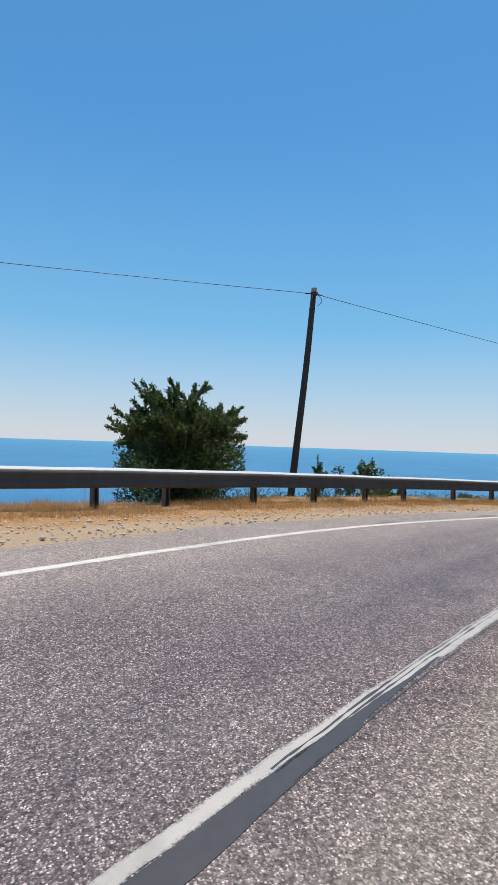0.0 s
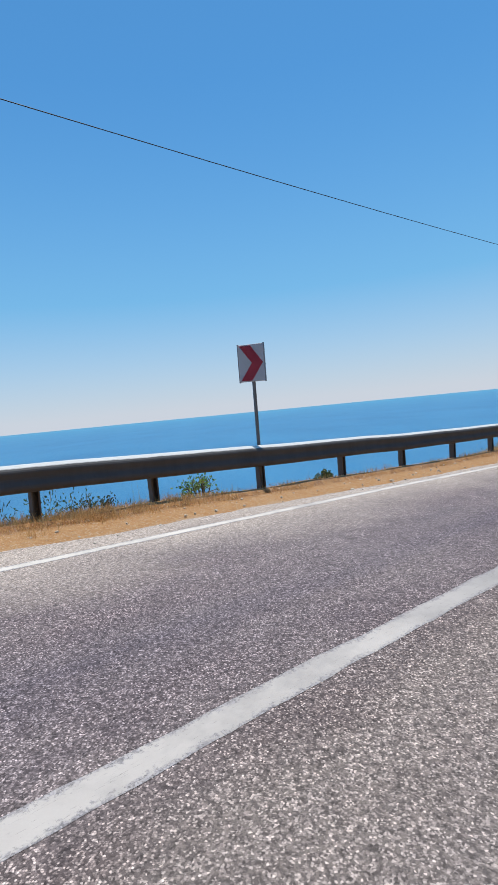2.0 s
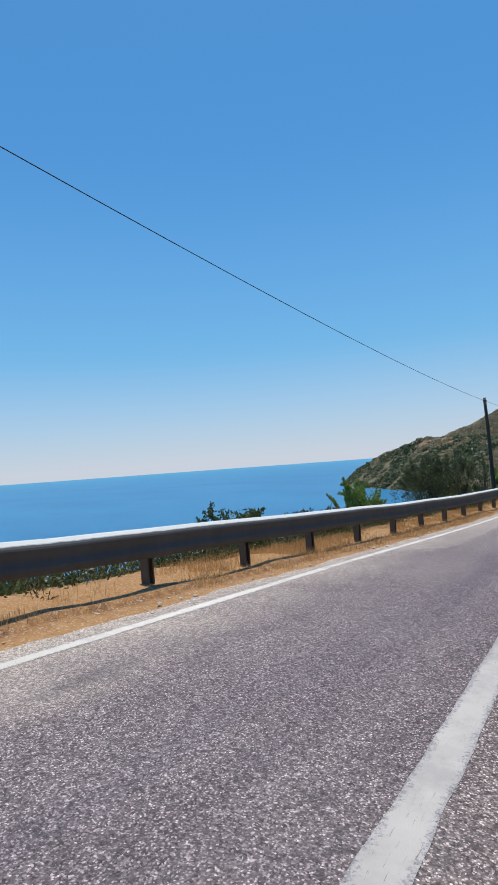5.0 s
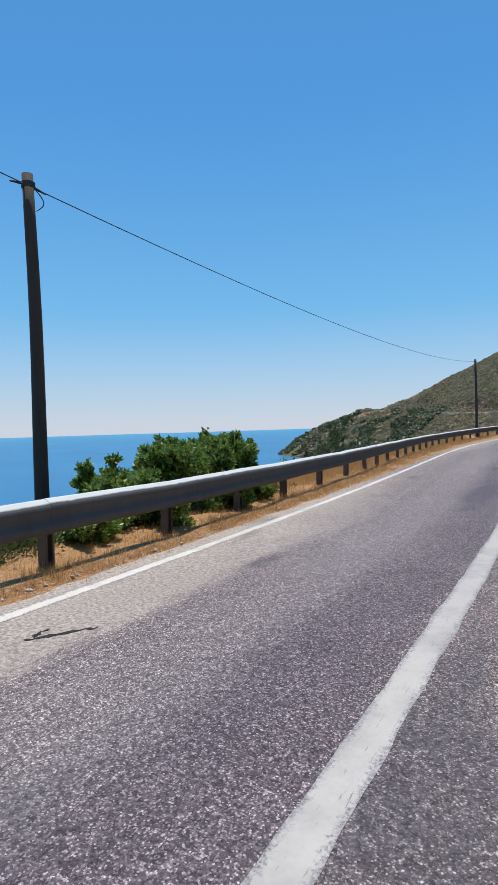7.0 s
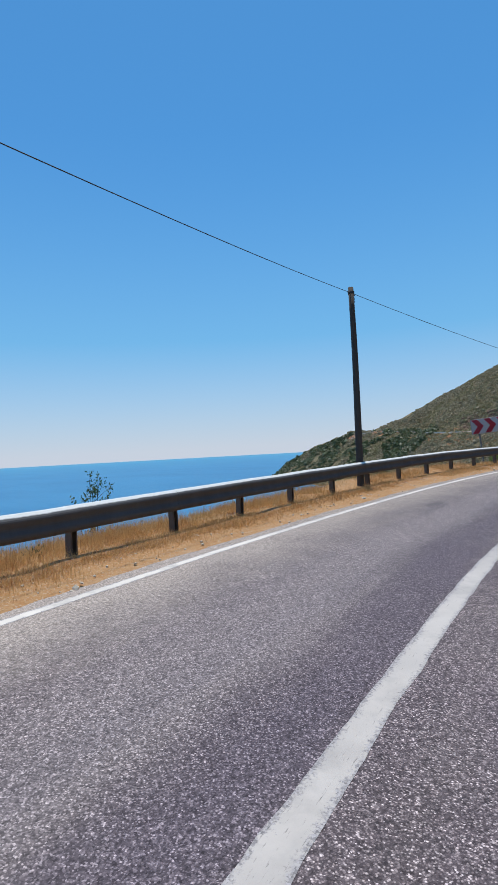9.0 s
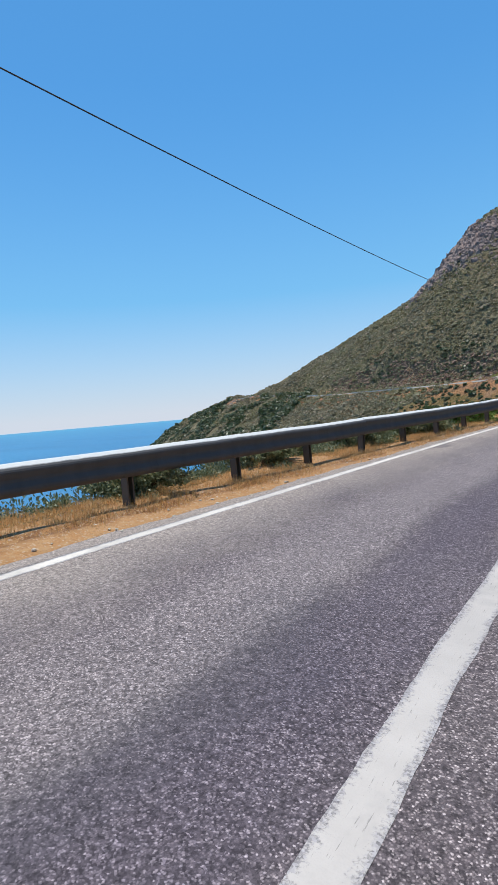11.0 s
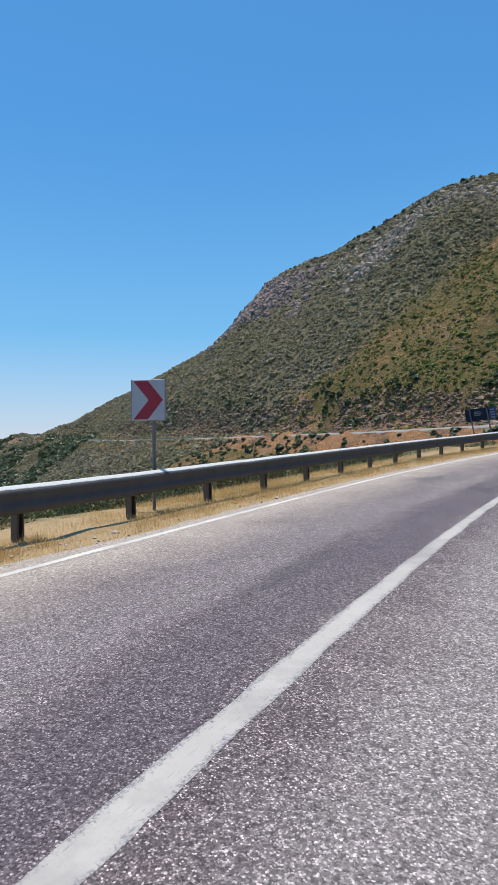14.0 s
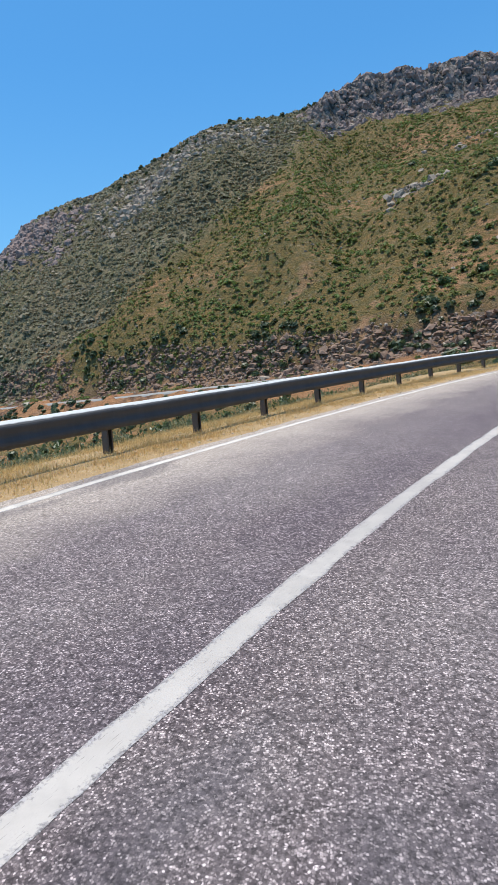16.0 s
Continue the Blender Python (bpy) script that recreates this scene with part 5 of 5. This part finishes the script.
scrub("slope_scrub", "leafy green weeds close beyond the dry grass", M_OLIVE, verge_spots(90, 69, 79, -.95, -1.7, 1.0, -.8), rng, 170, .3, .06, .03)
scrub("slope_scrub", "dark bushy scrub close beyond the dry grass", M_DARK, verge_spots(70, 72.5, 80, -1.3, -2.8, 1.0, -.9), rng, 300, .5, .08, .035)
scrub("slope_scrub", "dark green scrub behind the golden grass", M_DARK, verge_spots(60, 26.5, 33.5, -1.1, -2.4, 1.0, -.7), rng, 280, .5, .08, .034)
scrub("slope_scrub", "twiggy dark scrub close behind the dry grass", M_DARK, verge_spots(90, 1.5, 11, -1.25, -2.6, 1.0, -.9), rng, 200, .5, .07, .026)
scrub("slope_scrub", "dry brownish scrub close behind the dry grass", M_SCRUB, verge_spots(60, 1.5, 13, -1.1, -2.4, 1.0, -.9), rng, 160, .42, .09, .016)
scrub("verge_weeds", "small dry weeds on the verge", M_SCRUB, verge_spots(150, S0, 128, -.3, -2.4, 1.0, .1), rng, 40, .16, .07, .02)


# ---- stones on the verge ----
def lumps(name, label, mat, spots, rng, template, squash, category, rough=.28, smooth=False):
    """Many small bodies from one uneven template, each turned and stretched."""
    tv, tf = template
    n, m = len(spots), len(tv)
    a = rng.uniform(0, 2 * math.pi, n)
    R = np.zeros((n, 3, 3))
    R[:, 0, 0], R[:, 0, 1], R[:, 1, 0], R[:, 1, 1], R[:, 2, 2] = np.cos(a), -np.sin(a), np.sin(a), np.cos(a), 1
    sc = spots[:, 3, None] * rng.uniform(.75, 1.25, (n, 3)) * np.array((1, 1, squash))
    jit = 1 + rng.normal(size=(n, m, 1)) * rough
    v = np.einsum("nij,nmj->nmi", R, tv[None] * jit * sc[:, None]) + spots[:, None, :3]
    f = (tf[None] + (np.arange(n) * m)[:, None, None]).reshape(-1, 3)
    ob = fast_mesh(name, v.reshape(-1, 3), f, mat)
    ob.data.polygons.foreach_set("use_smooth", [smooth] * len(ob.data.polygons))
    return tagged(ob, label, category, kind="stuff")


def ico(sub):
    bm = bmesh.new()
    bmesh.ops.create_icosphere(bm, subdivisions=sub, radius=1)
    bm.verts.ensure_lookup_table()
    v = np.array([tuple(q.co) for q in bm.verts])
    f = np.array([[q.index for q in t.verts] for t in bm.faces])
    bm.free()
    return v, f


def tufts(name, label, mat, spots, rng, n, squash, category):
    """Shrubs seen from far: each a loose mound of n small leafy sprays turned outwards."""
    k = len(spots)
    d = rng.normal(size=(k, n, 3))
    d[..., 2] = np.abs(d[..., 2])
    d /= np.linalg.norm(d, axis=2)[..., None]
    sc = spots[:, None, 3:4]
    at = spots[:, None, :3] + d * sc * rng.uniform(.45, 1.0, (k, n, 1)) * np.array((1, 1, squash))
    nor = d + rng.normal(size=d.shape) * .45 + np.array((0, 0, .3))
    side = np.cross(nor, rng.normal(size=d.shape))
    side /= np.linalg.norm(side, axis=2)[..., None]
    up = np.cross(nor, side)
    up /= np.linalg.norm(up, axis=2)[..., None]
    w = sc * rng.uniform(.32, .62, (k, n, 1))
    v = np.stack([at + side * w, at - side * w * .6 + up * w * .9, at - side * w * .6 - up * w * .9], 2).reshape(-1, 3)
    return tagged(fast_mesh(name, v, np.arange(len(v)).reshape(-1, 3), mat), label, category, kind="stuff")


ICO1, ICO2 = ico(1), ico(2)
st = []
for k in range(2600):
    s = rng.uniform(S0, 128)
    e_ = float(edge_off(s))
    off = rng.uniform(.15, max(.3, e_ - (1.05 if s < 9 else .2)))
    p = on_road(np.array(s), np.array(off), .0)
    st.append((*p, rng.uniform(.008, .028) * (2.0 if rng.uniform() < .03 else 1)))
for k in range(2200):
    s = rng.uniform(-9, 9)
    p = on_road(np.array(s), np.array(rng.uniform(.35, float(edge_off(s)) - 1.1)), .0)
    st.append((*p, rng.uniform(.008, .03)))
lumps("gravel", "loose pale stones along the road's edge", M_STONE, np.array(st), rng, ICO1, .7, "gravel", .15)

# ---- shrubs, trees and rocks of the far hillside ----
def on_hill(x, y):
    """Height of the built hillside's surface, and the share of its slope."""
    u, w = (x - hx[0]) / 4.0, (y - hy[0]) / 3.5
    i, j = min(int(u), len(hx) - 2), min(int(w), len(hy) - 2)
    u, w = u - i, w - j
    mixed = [float((q[i, j] * (1 - u) + q[i + 1, j] * u) * (1 - w) + (q[i, j + 1] * (1 - u) + q[i + 1, j + 1] * u) * w) for q in (P[..., 2], UV[..., 0])]
    return mixed[0], mixed[1]


fb, gb, low, tall, rk, dark = [], [], [], [], [], []
while len(fb) + len(gb) < 56000:
    x, y = rng.uniform(-110, 780), rng.uniform(-570, -262)
    if y < float(ridge_y(x)) - 3:
        continue
    z, t = on_hill(x, y)
    if z < SEA_Z + 1 or (-.012 < t < .015 and rng.uniform() < .85):
        continue
    dense = noise.fractal(Vector((x * .035, y * .035, 8.0)), .6, 2.0, 4)
    dry = x + 14 * noise.noise(Vector((x * .02, y * .02, 3.0))) < float(dry_from(y))
    if rng.uniform() < (.42 if dry else .05) - dense * (.7 if dry else .25) + 1.5 * rockiness(x, y, t):
        continue
    if x > 470 and noise.noise(Vector((x * .05, y * .05, 21.0))) < -.18:
        continue
    size = (rng.uniform(.3, .95) if dry else rng.uniform(.5, 1.25)) * (1.15 if t < 0 else 1.0) * (rng.uniform(1.4, 1.9) if rng.uniform() < (.25 if x > 470 else .1) else 1)
    if t < .01 and dry:
        if rng.uniform() < .16:
            low.append((x, y, z + size * .1, size * 1.15))
        continue
    if x > 360 and t < .12 and noise.noise(Vector((x * .04, y * .04, 27.0))) > -.1 and rng.uniform() < .34:
        dark.append((x, y, z + size * .2, size * 1.7))
        continue
    (gb if dry else fb).append((x, y, z + size * .05, size))
tufts("hillside_shrubs", "countless grey-green shrubs covering the hillside", M_FARBUSH, np.array(fb), rng, 15, .6, "shrubs")
tufts("hillside_shrubs", "fresh green shrubs and low trees between patches of soil", M_FARGREEN, np.array(gb), rng, 16, .85, "shrubs")
tufts("headland_shrubs", "dark green shrubs crowding the headland round the far road", M_CUTBUSH, np.array(dark), rng, 40, .85, "shrubs")
while len(rk) < 7500:
    x, y = rng.uniform(-110, 620), rng.uniform(-570, -285)
    if y < float(ridge_y(x)) - 2:
        continue
    z, t = on_hill(x, y)
    if t < .01:
        continue
    if rng.uniform() > rockiness(x, y, t) + .012:
        continue
    if noise.noise(Vector((x * .09, y * .09, 2.0))) < -.05:
        continue
    size = rng.uniform(.2, .62) * (1.6 if rng.uniform() < .1 else 1)
    rk.append((x, y, z + size * .1, size))
for gx, gy, gr, gn in ((186, -464, 9, 260), (172, -480, 12, 260), (150, -492, 12, 160), (128, -498, 10, 110), (206, -478, 12, 90), (57, -393, 6, 60), (20, -455, 9, 60), (96, -505, 9, 60)):
    for k in range(gn):
        x, y = gx + rng.normal(0, gr), gy + rng.normal(0, gr * .6)
        z, t = on_hill(x, y)
        if t < .98:
            size = .5 + 1.5 * rng.uniform() ** 2
            rk.append((x, y, z - size * .1, size))
cs_ = []
while len(cs_) < 280:
    x = rng.uniform(-90, 330)
    y = float(foot_y(x)) - rng.uniform(7.5, 20)
    z, t = on_hill(x, y)
    if noise.noise(Vector((x * .045, y * .045, 16.0))) < .02:
        continue
    cs_.append((x, y, z + .3, rng.uniform(.6, 1.5)))
cut = []
while len(cut) < 9000:
    x = rng.uniform(-90, 340)
    y = float(foot_y(x)) - rng.uniform(6.5, 15)
    z, t = on_hill(x, y)
    if noise.noise(Vector((x * .05, y * .05, 6.0))) < -.4:
        continue
    cut.append((x, y, z, rng.uniform(.2, .7) * (1.9 if rng.uniform() < .1 else 1)))
lumps("cut_bank_rocks", "broken reddish-brown rock of the road cutting", M_CUTROCK, np.array(cut), rng, ICO1, .7, "rocks", .35)
tufts("cut_bank_shrubs", "dark green shrubs rooted in the broken rock of the road cutting", M_CUTBUSH, np.array(cs_ + low), rng, 60, .9, "shrubs")
lumps("hillside_rocks", "pale grey limestone rocks breaking through the scrub", M_FARROCK, np.array(rk), rng, ICO1, .75, "rocks", .3)
crag = []
while len(crag) < 760:
    x = rng.uniform(268, 322)
    y = float(ridge_y(x)) + abs(rng.normal(0, 14))
    z, t = on_hill(x, y)
    if t > .998 or t < .5:
        continue
    sz = 1.0 + 2.4 * rng.uniform() ** 2
    crag.append((x, y, z - sz * .25, sz))
while len(crag) < 3500:
    x, y = (rng.uniform(-60, 105), rng.uniform(-575, -500)) if rng.uniform() < .62 else (rng.uniform(222, 305), rng.uniform(-510, -450))
    z, t = on_hill(x, y)
    if t > .995 or rng.uniform() > rockiness(x, y, t) * 1.2 - .15:
        continue
    sz = .6 + (1.9 if t < .93 else 1.0) * rng.uniform() ** 2
    crag.append((x, y, z - sz * .55, sz))
lumps("crag_rocks", "jagged grey limestone blocks of the crags", M_CRAG, np.array(crag), rng, ICO2, 1.15, "rocks", .2)
for k in range(120):
    x = rng.uniform(-60, 330)
    y = float(ridge_y(x)) + rng.uniform(-3, 16)
    if 240 < x < 315 and rng.uniform() < .8:
        continue
    z, t = on_hill(x, y)
    tall.append((x, y, z + .3, rng.uniform(.7, 1.6)))
grove = []
while len(grove) < 150:
    x, y = rng.uniform(-95, 70), rng.uniform(-450, -335)
    z, t = on_hill(x, y)
    if not .06 < t < .6 or noise.noise(Vector((x * .03, y * .03, 31.0))) < -.05 + .004 * (x + 20):
        continue
    grove.append((x, y, z + .3, rng.uniform(.8, 1.7)))
tufts("hillside_trees", "young green trees scattered over the ochre slope", M_DARK, np.array(grove), rng, 70, 1.2, "trees")
tufts("ridge_trees", "small dark trees along the skyline of the ridge", M_CUTBUSH, np.array(tall), rng, 70, 1.5, "trees")
